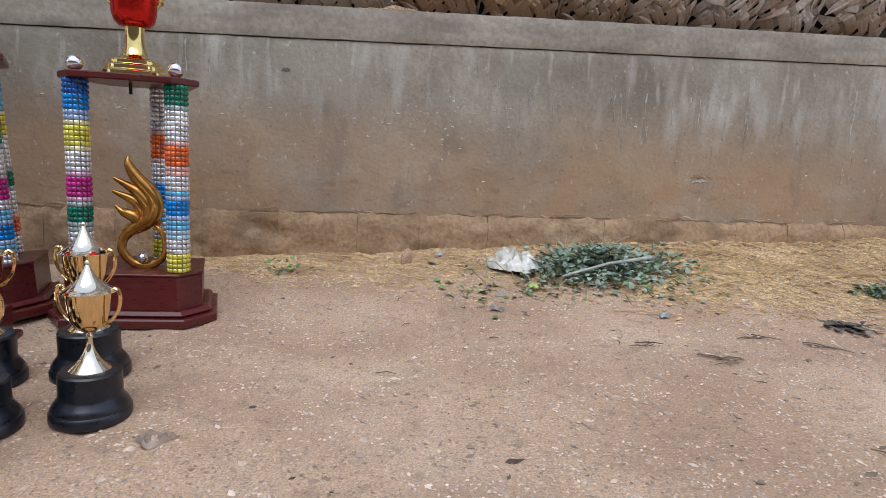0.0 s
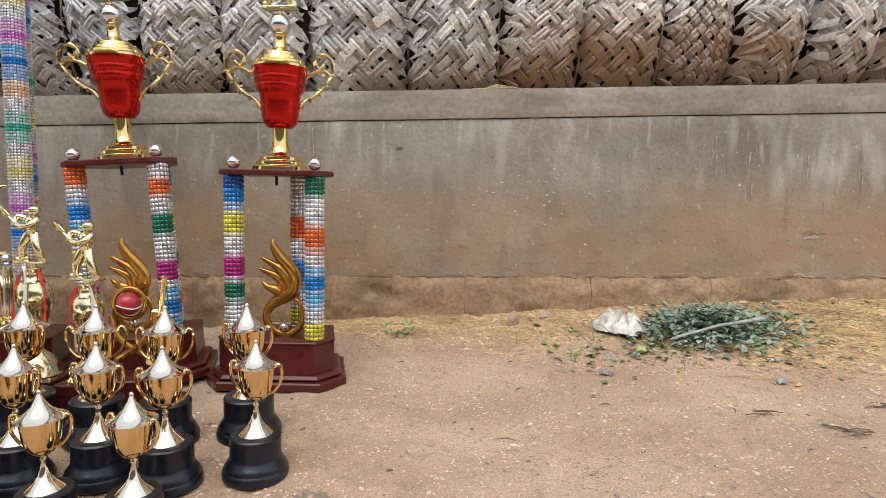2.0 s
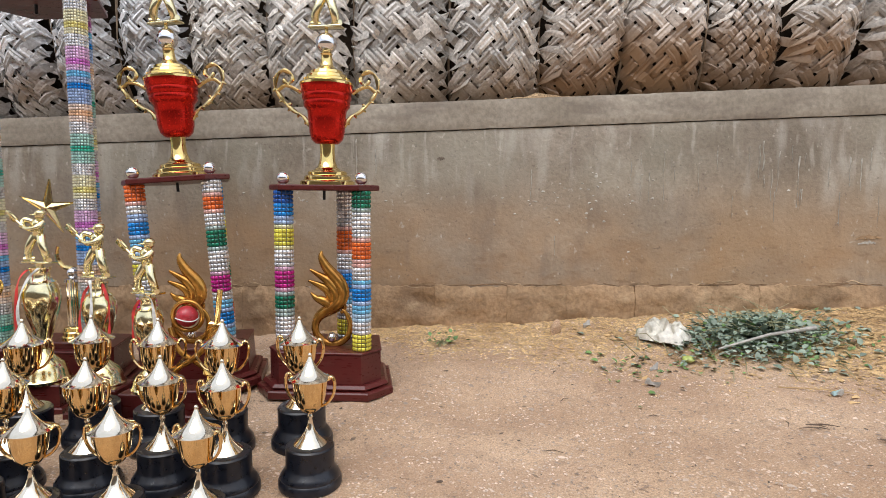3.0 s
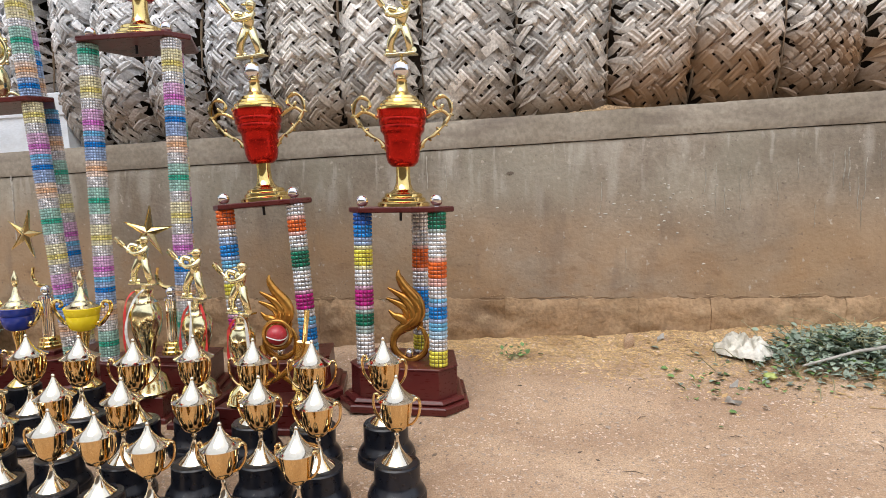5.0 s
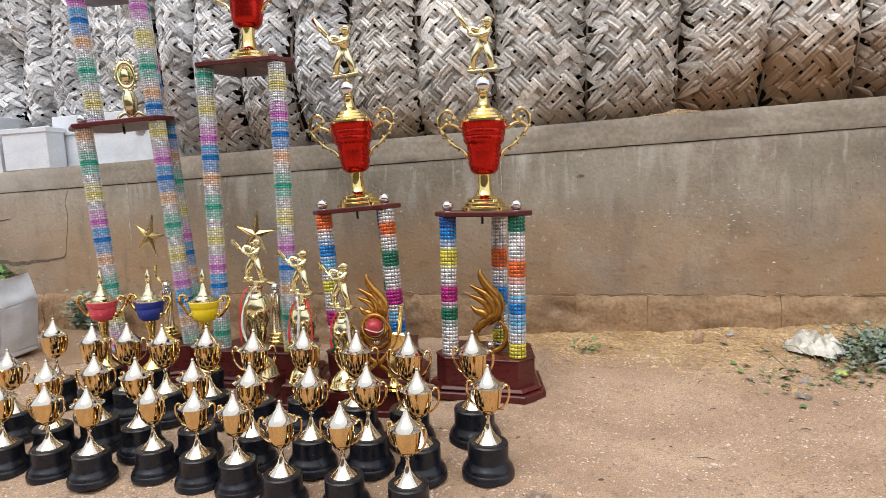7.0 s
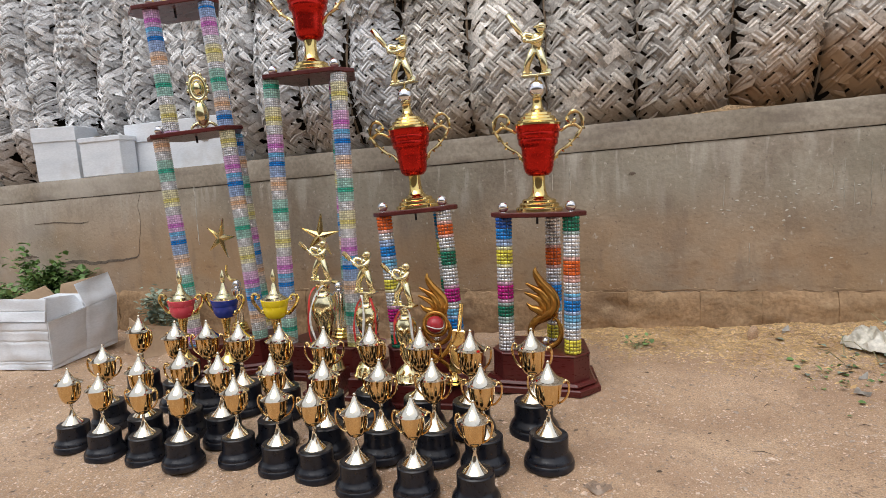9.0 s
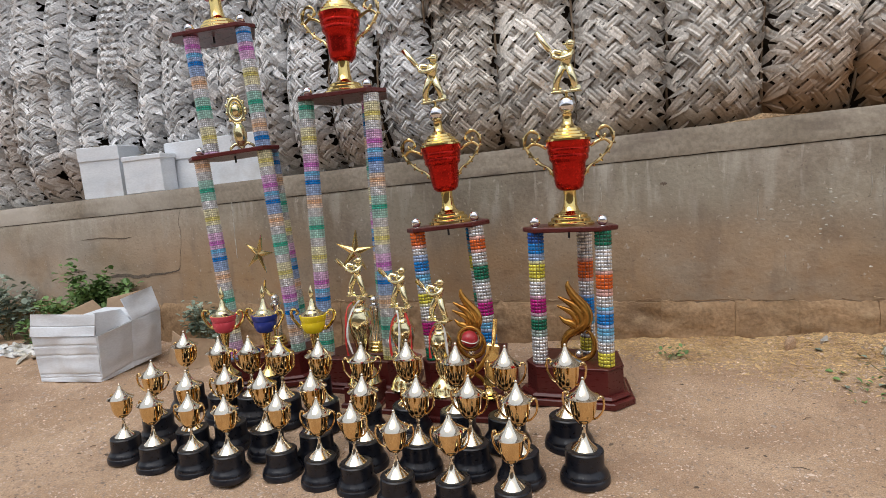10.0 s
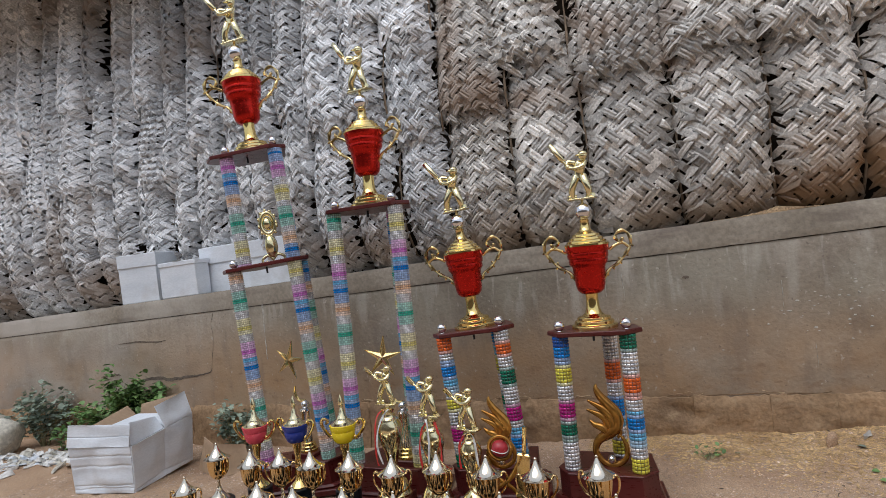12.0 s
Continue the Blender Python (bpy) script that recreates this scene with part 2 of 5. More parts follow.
M_HUSK = shade("grain_husk", (0.41, 0.26, 0.115), (0.61, 0.425, 0.21), 0.8, island=0.35, bump=0, grain=0.15)
M_CRUMB = shade("dry_soil_crumb", (0.30, 0.20, 0.11), (0.42, 0.29, 0.16), 0.9, island=0.4, grain=0.2)
M_GRIT = shade("sandy_grit", (0.36, 0.255, 0.18), (0.60, 0.48, 0.385), 0.9, island=0.45, bump=0, grain=0.2)
M_TWIG = shade("dry_twig", (0.08, 0.055, 0.04), (0.22, 0.16, 0.11), 0.9, island=0.4, bump=0)
M_STICK = shade("grey_weathered_stick", (0.34, 0.32, 0.29), (0.48, 0.46, 0.42), 0.85, fine=50)
M_BAG = shade("dirty_white_plastic_bag", (0.54, 0.51, 0.43), (0.70, 0.67, 0.59), 0.5, scale=9, bump=0.3)
M_DEAD = shade("charred_dead_leaf", (0.08, 0.066, 0.055), (0.20, 0.17, 0.145), 0.9, island=0.3)
M_LIME = shade("dried_lime", (0.36, 0.335, 0.29), (0.50, 0.475, 0.42), 0.95, scale=30, bump=0.2, grain=0.2)
M_ADDEDWALL = shade("added_dark_wall", (0.16, 0.14, 0.12), (0.22, 0.195, 0.165), 0.95)


# ---- geometry helpers: everything is a pair of lists (points, faces) ----
def lathe(profile, seg=28, axis=(0, 0)):
    V, F = [], []
    for r, z in profile:
        for k in range(seg):
            a = 2 * math.pi * k / seg
            V.append((axis[0] + r * math.cos(a), axis[1] + r * math.sin(a), z))
    for i in range(len(profile) - 1):
        for k in range(seg):
            a, b = i * seg + k, i * seg + (k + 1) % seg
            F.append((a, b, b + seg, a + seg))
    F.append(tuple(range(seg - 1, -1, -1)))
    F.append(tuple(range((len(profile) - 1) * seg, len(profile) * seg)))
    return V, F


def sphere(c, r, seg=18, rings=10, squash=1.0):
    g = lathe([(max(1e-4, r * math.sin(math.pi * i / rings)), -r * squash * math.cos(math.pi * i / rings)) for i in range(rings + 1)], seg)
    return moved(g, Matrix.Translation(c))


def moved(g, m):
    return [tuple(m @ Vector(v)) for v in g[0]], g[1]


def join(*gs):
    V, F = [], []
    for v, f in gs:
        o = len(V)
        V.extend(v)
        F.extend(tuple(i + o for i in q) for q in f)
    return V, F


def inset(outline, d):
    out, n = [], len(outline)
    for i in range(n):
        a, b, c = (Vector(outline[(i + k) % n]) for k in (-1, 0, 1))
        e1, e2 = (b - a).normalized(), (c - b).normalized()
        n1, n2 = Vector((-e1.y, e1.x)), Vector((-e2.y, e2.x))
        h = (n1 + n2).normalized()
        out.append(tuple(b + h * d / max(0.3, h.dot(n1))))
    return out


def prism(outline, z0, z1, bev=0.003):
    """An upright block with bevelled rims; the outline runs counter-clockwise."""
    rings = [(inset(outline, bev), z0), (outline, z0 + bev), (outline, z1 - bev), (inset(outline, bev), z1)]
    n = len(outline)
    V = [(x, y, z) for o, z in rings for x, y in o]
    F = [(i * n + k, i * n + (k + 1) % n, (i + 1) * n + (k + 1) % n, (i + 1) * n + k) for i in range(3) for k in range(n)]
    return V, F + [tuple(range(n - 1, -1, -1)), tuple(range(3 * n, 4 * n))]


def block(cx, cy, sx, sy, z0, z1, bev=0.003):
    return prism([(cx - sx / 2, cy - sy / 2), (cx + sx / 2, cy - sy / 2), (cx + sx / 2, cy + sy / 2), (cx - sx / 2, cy + sy / 2)], z0, z1, bev)


def tube(points, radii, seg=8, flat=1.0):
    """A tapered tube along points; flat squeezes it along its second axis."""
    P = [Vector(p) for p in points]
    if not hasattr(radii, "__len__"):
        radii = [radii] * len(P)
    V, F = [], []
    up = None
    for i, p in enumerate(P):
        d = (P[min(i + 1, len(P) - 1)] - P[max(i - 1, 0)]).normalized()
        if up is None:
            up = Vector((0, 1, 0)) if abs(d.y) < 0.9 else Vector((1, 0, 0))
        s = d.cross(up).normalized()
        up = s.cross(d).normalized()
        for k in range(seg):
            a = 2 * math.pi * k / seg
            V.append(tuple(p + (s * math.cos(a) + up * math.sin(a) * flat) * radii[i]))
    for i in range(len(P) - 1):
        for k in range(seg):
            a, b = i * seg + k, i * seg + (k + 1) % seg
            F.append((a, b, b + seg, a + seg))
    F.append(tuple(range(seg - 1, -1, -1)))
    F.append(tuple(range((len(P) - 1) * seg, len(P) * seg)))
    return V, F


def smooth_path(pts, n=6):
    """A Catmull-Rom curve through pts."""
    P = [Vector(p) for p in pts]
    P = [P[0] * 2 - P[1]] + P + [P[-1] * 2 - P[-2]]
    out = []
    for i in range(1, len(P) - 2):
        a, b, c, d = P[i - 1:i + 3]
        for k in range(n):
            t = k / n
            out.append(0.5 * (2 * b + (c - a) * t + (2 * a - 5 * b + 4 * c - d) * t * t + (3 * b - a - 3 * c + d) * t ** 3))
    return out + [P[-2]]


def mesh(name, g, material, sharp=40):
    me = bpy.data.meshes.new(name)
    me.from_pydata([tuple(v) for v in g[0]], [], g[1])
    me.materials.append(material)
    me.shade_smooth()
    me.set_sharp_from_angle(angle=radians(sharp))
    return me


def part(name, g, material, parent=None, label="", sharp=40):
    """Links one mesh under a thing or a part; g: geometry or a ready mesh."""
    ob = new(name, g if isinstance(g, bpy.types.Mesh) else mesh(name, g, material, sharp))
    ob.parent = parent
    if label:
        ob["label"] = label
    return ob


def thing(name, label, category, m=None, group=""):
    ob = new(name)
    ob.empty_display_size = 0.05
    tagged(ob, label, category, group)
    if m is not None:
        ob.matrix_basis = m
    return ob


def lump(p, f, a):
    return noise.noise(Vector(p) * f) * a


WALL_Y = 2.38


def wall_top(x):
    return 1.003 + 0.039 * x


def ground_z(x, y):
    foot = np.interp(x, (-6, -3, -1.5, -0.48, 0.16, 0.87, 1.9, 2.4, 5), (-0.06, -0.06, -0.025, 0.062, 0.10, 0.155, 0.20, 0.235, 0.30))
    front = np.interp(y, (-8, 0.95, 1.1, 1.3, 1.45, 1.6), (-0.12, -0.04, -0.032, -0.012, -0.002, 0.0)) + 0.0135 * min(0.0, x + 0.5) * (x > -8) - 0.1 * (x <= -8)
    t = min(1.0, max(0.0, (y - 1.6) / 0.78)) ** 1.2
    return float(front * (1 - t) + foot * t)


def relief(x, y):
    return lump((x, y, 0), 3.0, 0.007) + lump((x, y, 3), 9.0, 0.009) + lump((x, y, 7), 24.0, 0.006)


# ---- ground ----
def axis_steps(bands):
    out = []
    for a, b, s in bands:
        out += list(np.arange(a, b, s))
    return out + [bands[-1][1]]


gx = axis_steps([(-60, -8, 13), (-8, -4.4, 0.3), (-4.4, 2.8, 0.02), (2.8, 8, 0.4), (8, 60, 13)])
gy = axis_steps([(-60, -6, 13), (-6, 0.2, 0.31), (0.2, 2.6, 0.02)])
gv = []
for y in gy:
    for x in gx:
        near = -4.4 <= x <= 2.8 and y > 0.2
        gv.append((x, y, ground_z(x, y) + ((relief(x, y)) if near else 0)))
gf = [(j * len(gx) + i, j * len(gx) + i + 1, (j + 1) * len(gx) + i + 1, (j + 1) * len(gx) + i) for j in range(len(gy) - 1) for i in range(len(gx) - 1)]
tagged(part("ground", (gv, gf), M_EARTH), "bare pinkish-tan sandy earth strewn with grit and twigs", "ground", kind="structure")


# ---- boundary wall ----
def wall_sheet(y, low, high, amp, step=0.02, x0=-9.0, x1=5.0, depth=0.5):
    """A wall band with a slightly uneven face, closed at back, top and bottom."""
    xs = [x0] + list(np.arange(-5.4, 2.9, step)) + [x1]
    rows = 1 + int((high(0) - low(0)) / step)
    V, F = [], []
    for j in range(rows + 1):
        for x in xs:
            z = low(x) + (high(x) - low(x)) * j / rows
            edge = 0.0 if 0 < j < rows else 0.004
            V.append((x, y + edge + lump((x, z, 1), 4, amp) + lump((x, z, 5), 17, amp * 0.5), z + (lump((x, j, 2), 9, 0.0016) + lump((x, j, 8), 60, 0.0020) if j in (0, rows) else 0)))
    n = len(xs)
    F += [(j * n + i, j * n + i + 1, (j + 1) * n + i + 1, (j + 1) * n + i) for j in range(rows) for i in range(n - 1)]
    o = len(V)
    for j in (0, rows):
        for x in xs:
            V.append((x, y + depth, low(x) if j == 0 else high(x)))
    for i in range(n - 1):
        F.append((o + i, o + i + 1, i + 1, i))
        F.append((rows * n + i, rows * n + i + 1, o + n + i + 1, o + n + i))
        F.append((o + n + i, o + n + i + 1, o + i + 1, o + i))
    return V, F


def course(x):
    return 0.245 + 0.018 * x


wall = tagged(part("wall_north", wall_sheet(WALL_Y, lambda x: course(x) - 0.6, lambda x: wall_top(x) - 0.1185, 0.006), M_PLASTER), "old plastered boundary wall, grey with earth stains and white drips", "wall", kind="structure")
part("cap", wall_sheet(WALL_Y - 0.006, lambda x: wall_top(x) - 0.1145, wall_top, 0.004, depth=0.52), M_CAP, wall, "grey concrete coping band with a dark joint below")
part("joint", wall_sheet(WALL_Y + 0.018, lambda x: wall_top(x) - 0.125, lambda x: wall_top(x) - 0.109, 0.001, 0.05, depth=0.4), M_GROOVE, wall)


M_PILLAR = shade("dark_foil_tube", (0.10, 0.10, 0.11), (0.16, 0.16, 0.17), 0.35, 0.6, bump=0)


# ---- trophies ----
def bead_band(rows, pitch, around, r, colour, cache={}):
    """A sleeve of small faceted square beads, rows of them one on another."""
    key = (rows, pitch, around, r, colour)
    if key not in cache:
        V, F = [], []
        for j in range(rows):
            for k in range(around):
                z0, z1 = j * pitch, (j + 1) * pitch
                o = len(V)
                for rr, e in ((r, 0.05), (r + 0.0019, 0.13), (r + 0.0031, 0.33)):
                    for fa, fz in ((e, e), (1 - e, e), (1 - e, 1 - e), (e, 1 - e)):
                        a = 2 * math.pi * (k + fa) / around
                        V.append((rr * math.cos(a), rr * math.sin(a), z0 + (z1 - z0) * fz))
                F += [(o + q + i, o + q + (i + 1) % 4, o + q + 4 + (i + 1) % 4, o + q + 4 + i) for q in (0, 4) for i in range(4)] + [(o + 8, o + 9, o + 10, o + 11)]
        cache[key] = mesh("bead_band", (V, F), M_BEAD[colour], 50)
    return cache[key]


def pillar(parent, x, y, z0, z1, bands, r=0.0265, pitch=0.0128, around=13):
    """A pillar wrapped in bead bands; bands: (colour, rows) from the top down."""
    core = part("pillar", lathe([(r - 0.001, z0), (r - 0.001, z1)], 20), M_PILLAR, parent, "pillar sleeved in coloured faceted beads")
    core.location = (x, y, 0)
    total = int((z1 - z0) / pitch + 0.5)
    step, z, i = (z1 - z0) / total, z1, 0
    soft = 2 if pitch < 0.01 else 1
    while total > 0:
        c, n = bands[i % len(bands)]
        for c2, n2 in ((c, n),) if c == "s" or n < 5 or "~" in c else ((c + "~", soft), (c, n - 2 * soft), (c + "~", soft)):
            n2 = min(n2, total)
            if n2:
                z -= n2 * step
                ob = part("bead_band", bead_band(n2, step, around, r, c2), None, core)
                ob.location = (0, 0, z)
                total -= n2
        i += 1
    return core


def hexagon(w, d, c, back=0.6):
    """A plate outline: straight front, chamfered front corners, narrower back."""
    f = -d / 2
    return [(-w / 2 + c, f), (w / 2 - c, f), (w / 2, f + c * 1.35), (w / 2 * back, d / 2), (-w / 2 * back, d / 2), (-w / 2, f + c * 1.35)]


def figurine_mesh(bat_turn, bat_long, cache={}):
    """A small plain cast figure of a cricket batsman on a plate, one mesh, standing on z = 0."""
    key = (bat_turn, bat_long)
    if key not in cache:
        g = [block(0, 0, 0.084, 0.032, 0, 0.005, 0.001),
             tube(smooth_path([(-0.027, -0.002, 0.004), (-0.027, -0.006, 0.028), (-0.020, -0.008, 0.046), (-0.010, 0, 0.074)], 3), [0.0085, 0.0092, 0.010, 0.0105, 0.0105, 0.0105, 0.011, 0.0115, 0.012, 0.012], 9),
             tube(smooth_path([(0.027, 0, 0.004), (0.025, -0.007, 0.030), (0.020, -0.008, 0.048), (0.009, 0, 0.074)], 3), [0.0085, 0.0092, 0.010, 0.0105, 0.0105, 0.0105, 0.011, 0.0115, 0.012, 0.012], 9),
             tube([(-0.038, -0.012, 0.010), (-0.018, 0.004, 0.010)], [0.007, 0.009], 7), tube([(0.018, 0.004, 0.010), (0.041, -0.012, 0.010)], [0.009, 0.007], 7),
             tube(smooth_path([(-0.002, 0, 0.066), (0.0, 0, 0.084), (0.004, -0.003, 0.104), (0.009, -0.006, 0.119)], 3), [0.0155, 0.015, 0.015, 0.0155, 0.0165, 0.018, 0.0185, 0.017, 0.014, 0.009], 11, 0.75),
             sphere((0.019, -0.010, 0.131), 0.0135, 12, 9), sphere((0.019, -0.009, 0.136), 0.0148, 12, 7, 0.72), block(0.010, -0.021, 0.017, 0.014, 0.131, 0.135, 0.0008),
             tube(smooth_path([(0.022, -0.006, 0.113), (0.018, -0.022, 0.098), (-0.004, -0.026, 0.094), (-0.024, -0.022, 0.100)], 3), [0.0085] * 4 + [0.0075] * 3 + [0.006] * 3, 8),
             tube(smooth_path([(-0.010, -0.004, 0.113), (-0.028, -0.010, 0.118), (-0.032, -0.016, 0.108), (-0.024, -0.022, 0.100)], 3), [0.0085] * 4 + [0.0075] * 3 + [0.006] * 3, 8),
             sphere((-0.026, -0.022, 0.102), 0.0085, 9, 7)]
        turn = pose(-0.026, -0.021, 0.102, 0, bat_turn, 0)
        g.append(moved(tube([(0, 0, -0.010), (0, 0, 0.026)], 0.0036, 7), turn))
        g.append(moved(block(0, 0, 0.014, 0.008, 0.022, 0.022 + bat_long * 0.72, 0.002), turn))
        cache[key] = mesh("figurine", join(*g), M_PALEGOLD, 60)
    return cache[key]


def scroll(side):
    """A pierced leafy scroll handle, in the plane y = 0, beside the bowl."""
    main = [(0.047, 0, 0.168), (0.069, 0, 0.199), (0.095, 0, 0.214), (0.117, 0, 0.235), (0.135, 0, 0.257), (0.148, 0, 0.283), (0.144, 0, 0.312), (0.126, 0, 0.329), (0.105, 0, 0.322), (0.098, 0, 0.306), (0.110, 0, 0.293), (0.122, 0, 0.300)]
    branch = [(0.142, 0, 0.270), (0.121, 0, 0.286), (0.098, 0, 0.281), (0.074, 0, 0.266)]
    spikes = [((0.146, 0, 0.276), (0.156, 0, 0.270)), ((0.146, 0, 0.302), (0.154, 0, 0.308)), ((0.126, 0, 0.245), (0.137, 0, 0.240)), ((0.104, 0, 0.222), (0.113, 0, 0.214)), ((0.080, 0, 0.206), (0.086, 0, 0.196)), ((0.060, 0, 0.188), (0.064, 0, 0.176)), ((0.112, 0, 0.287), (0.108, 0, 0.296)), ((0.109, 0, 0.229), (0.103, 0, 0.238))]
    path = smooth_path(main, 4)
    g = [tube(path, [0.0056 + 0.0014 * math.sin(i * 0.9) for i in range(len(path))], 7), tube(smooth_path(branch, 4), 0.0052, 7)]
    g += [tube([a, ((a[0] + b[0]) / 2, 0, (a[2] + b[2]) / 2 + 0.001), b], [0.0056, 0.0050, 0.0026], 7) for a, b in spikes]
    g.append(sphere((0.122, 0, 0.301), 0.0062, 8, 6))
    V, F = join(*g)
    if side < 0:
        V, F = [(-x, y, z) for x, y, z in V], [tuple(reversed(f)) for f in F]
    return V, F


def big_cup(parent, x, y, z, size=1.0):
    """A red two-handled cup with a gold lid, a chrome ball and a batsman on top, 0.40 high to the ball."""
    bowl = part("bowl", lathe([(0.012, 0.118), (0.034, 0.121), (0.046, 0.133), (0.051, 0.152), (0.054, 0.19), (0.057, 0.214), (0.061, 0.220), (0.0665, 0.226), (0.0675, 0.236), (0.0665, 0.242), (0.070, 0.246), (0.0715, 0.258), (0.0705, 0.263), (0.074, 0.268), (0.0755, 0.288), (0.070, 0.289)], 40), M_RED, parent, "deep red anodised metal bowl")
    bowl.matrix_basis = pose(x, y, z) @ Matrix.Scale(size, 4)
    part("foot", lathe([(0.080, 0.0), (0.080, 0.010), (0.076, 0.014), (0.068, 0.016), (0.068, 0.024), (0.064, 0.028), (0.058, 0.030), (0.058, 0.037), (0.054, 0.041), (0.042, 0.043), (0.030, 0.052), (0.0235, 0.07), (0.021, 0.10), (0.0225, 0.119)], 36), M_GOLD, bowl, "stepped gold foot")
    part("lid", lathe([(0.078, 0.287), (0.078, 0.293), (0.074, 0.297), (0.069, 0.299), (0.068, 0.305), (0.060, 0.309), (0.058, 0.316), (0.048, 0.321), (0.046, 0.328), (0.034, 0.334), (0.022, 0.342), (0.018, 0.352), (0.015, 0.372), (0.018, 0.378), (0.010, 0.381)], 36), M_GOLD, bowl, "ribbed gold lid")
    part("chrome_ball", join(sphere((0, 0, 0.408), 0.0305, 22, 14), lathe([(0.012, 0.376), (0.012, 0.384)], 14)), M_CHROME, bowl, "chrome ball")
    part("pin", lathe([(0.005, 0.434), (0.005, 0.452)], 10), M_GOLD, bowl)
    f = part("figurine", figurine_mesh(-34, 0.10), None, bowl, "gold cast cricket batsman figure")
    f.matrix_basis = pose(0, 0, 0.450, 0, 0, -8) @ Matrix.Scale(1.16, 4)
    for s in (-1, 1):
        h = part("handle", scroll(s), M_OLDGOLD, bowl, "pierced gold scroll handle")
        h.matrix_basis = pose(0, 0, 0, 0, 0, 6)
    return bowl


def plinth(parent, w=0.424, d=0.30, h=0.139, c=0.062):
    """A stepped maroon base: bevelled board, body, top lip."""
    base = part("base", join(prism(hexagon(w, d, c, 0.80), 0.0, 0.026, 0.004), prism(hexagon(w - 0.03, d - 0.025, c * 0.92, 0.80), 0.024, 0.042, 0.008)), M_MAROON, parent, "maroon lacquered stepped base", 30)
    part("base_body", prism(hexagon(w - 0.078, d - 0.06, c * 0.78, 0.80), 0.040, h - 0.006, 0.003), M_MAROON, base, "", 30)
    part("base_top", prism(hexagon(w - 0.072, d - 0.055, c * 0.78, 0.80), h - 0.007, h, 0.002), M_MAROON, base, "", 30)
    return base


def deck(parent, z, w=0.338, d=0.24, balls=0.117, by=-0.075, dx=0.0):
    """A maroon shelf plate with two chrome balls and a threaded rod below."""
    p = part("shelf", prism(hexagon(w, d, 0.05, 0.62), z, z + 0.017, 0.003), M_MAROON, parent, "maroon lacquered shelf plate", 30)
    for s in (-1, 1):
        part("chrome_ball", join(sphere((dx + s * balls, by, z + 0.017 + 0.0195), 0.0195, 18, 12), lathe([(0.010, z + 0.016), (0.008, z + 0.020)], 12, (dx + s * balls, by))), M_CHROME, p, "small chrome ball")
    part("rod", lathe([(0.0045, z - 0.028), (0.0045, z + 0.004)], 10, (-0.005, -0.03)), M_BLACK, p, "black bolt end")
    return p


def flame(parent, x, y, z, s=1.0):
    """An amber resin flame: an S-shaped body over a ring, with feathers to one side."""
    body = smooth_path([(0.030, 0, 0.118), (0.046, 0, 0.104), (0.058, 0, 0.070), (0.048, 0, 0.030), (0.010, 0, 0.008), (-0.032, 0, 0.012), (-0.064, 0, 0.042), (-0.066, 0, 0.072), (-0.046, 0, 0.102), (0.004, 0, 0.128), (0.032, 0, 0.164), (0.022, 0, 0.204), (-0.022, 0, 0.250), (-0.043, 0, 0.284), (-0.042, 0, 0.306)], 4)
    n = len(body)
    g = [tube(body, [np.interp(i / n, (0, 0.1, 0.3, 0.5, 0.65, 0.78, 0.9, 1.0), (0.004, 0.009, 0.0115, 0.014, 0.022, 0.023, 0.014, 0.0008)) for i in range(n)], 10, 0.8)]
    for pts, r in (([(0.006, -0.003, 0.140), (0.008, -0.004, 0.172), (-0.014, -0.004, 0.206), (-0.046, -0.002, 0.226), (-0.084, 0, 0.245)], 0.0180),
                   ([(-0.006, 0.003, 0.132), (-0.010, 0.004, 0.156), (-0.026, 0.003, 0.182), (-0.054, 0.002, 0.196), (-0.090, 0, 0.210)], 0.0172),
                   ([(-0.016, -0.003, 0.122), (-0.024, -0.004, 0.138), (-0.042, -0.003, 0.148), (-0.062, -0.002, 0.154), (-0.082, 0, 0.170)], 0.0170),
                   ([(0.024, 0, 0.108), (0.038, 0.003, 0.122), (0.034, 0.003, 0.140), (0.018, 0.002, 0.134)], 0.0065)):
        path = smooth_path(pts, 4)
        m = len(path)
        g.append(tube(path, [r * (0.7 + 0.5 * math.sin(math.pi * i / m)) * (1 - i / m) ** 0.5 + 0.0007 for i in range(m)], 9, 0.75))
    f = part("flame_ornament", join(*g), M_RESIN, parent, "amber-gold resin flame ornament", 60)
    f.matrix_basis = pose(x, y, z) @ Matrix.Diagonal((0.90 * s, s, s, 1))
    part("ornament_ball", sphere((-0.006, -0.006, 0.030), 0.016, 14, 10), M_CHROME, f, "small silver ball")
    return f


def tall_trophy(label, m, bands, decks, r=0.0265, pitch=0.0128, around=13, foot=0.139, spread=0.118, py=-0.075, back=0.085, back_x=0.035, shelf_w=0.338, base_w=0.424, cup=1.05, balls=None, aside=0.0):
    """A pillar trophy; decks: heights of the shelf plates; bands: for each storey, three band lists."""
    t = thing("pillar_trophy", label, "trophy", m, "tall pillar trophies by the wall")
    plinth(t, base_w, h=foot)
    z = foot
    for storey, top in enumerate(decks):
        wide, bx, plate, dx = (v[storey] if isinstance(v, tuple) else v for v in (spread, back_x, shelf_w, aside))
        for (px, pyy), b in zip(((dx - wide, py), (dx + wide, py), (bx, back)), bands[storey]):
            pillar(t, px, pyy, z, top, b, r, pitch, around)
        deck(t, top, plate, balls=wide if balls is None else balls, by=py, dx=dx)
        z = top + 0.017
    big_cup(t, dx * 0.6, -0.005, z, cup)
    return t


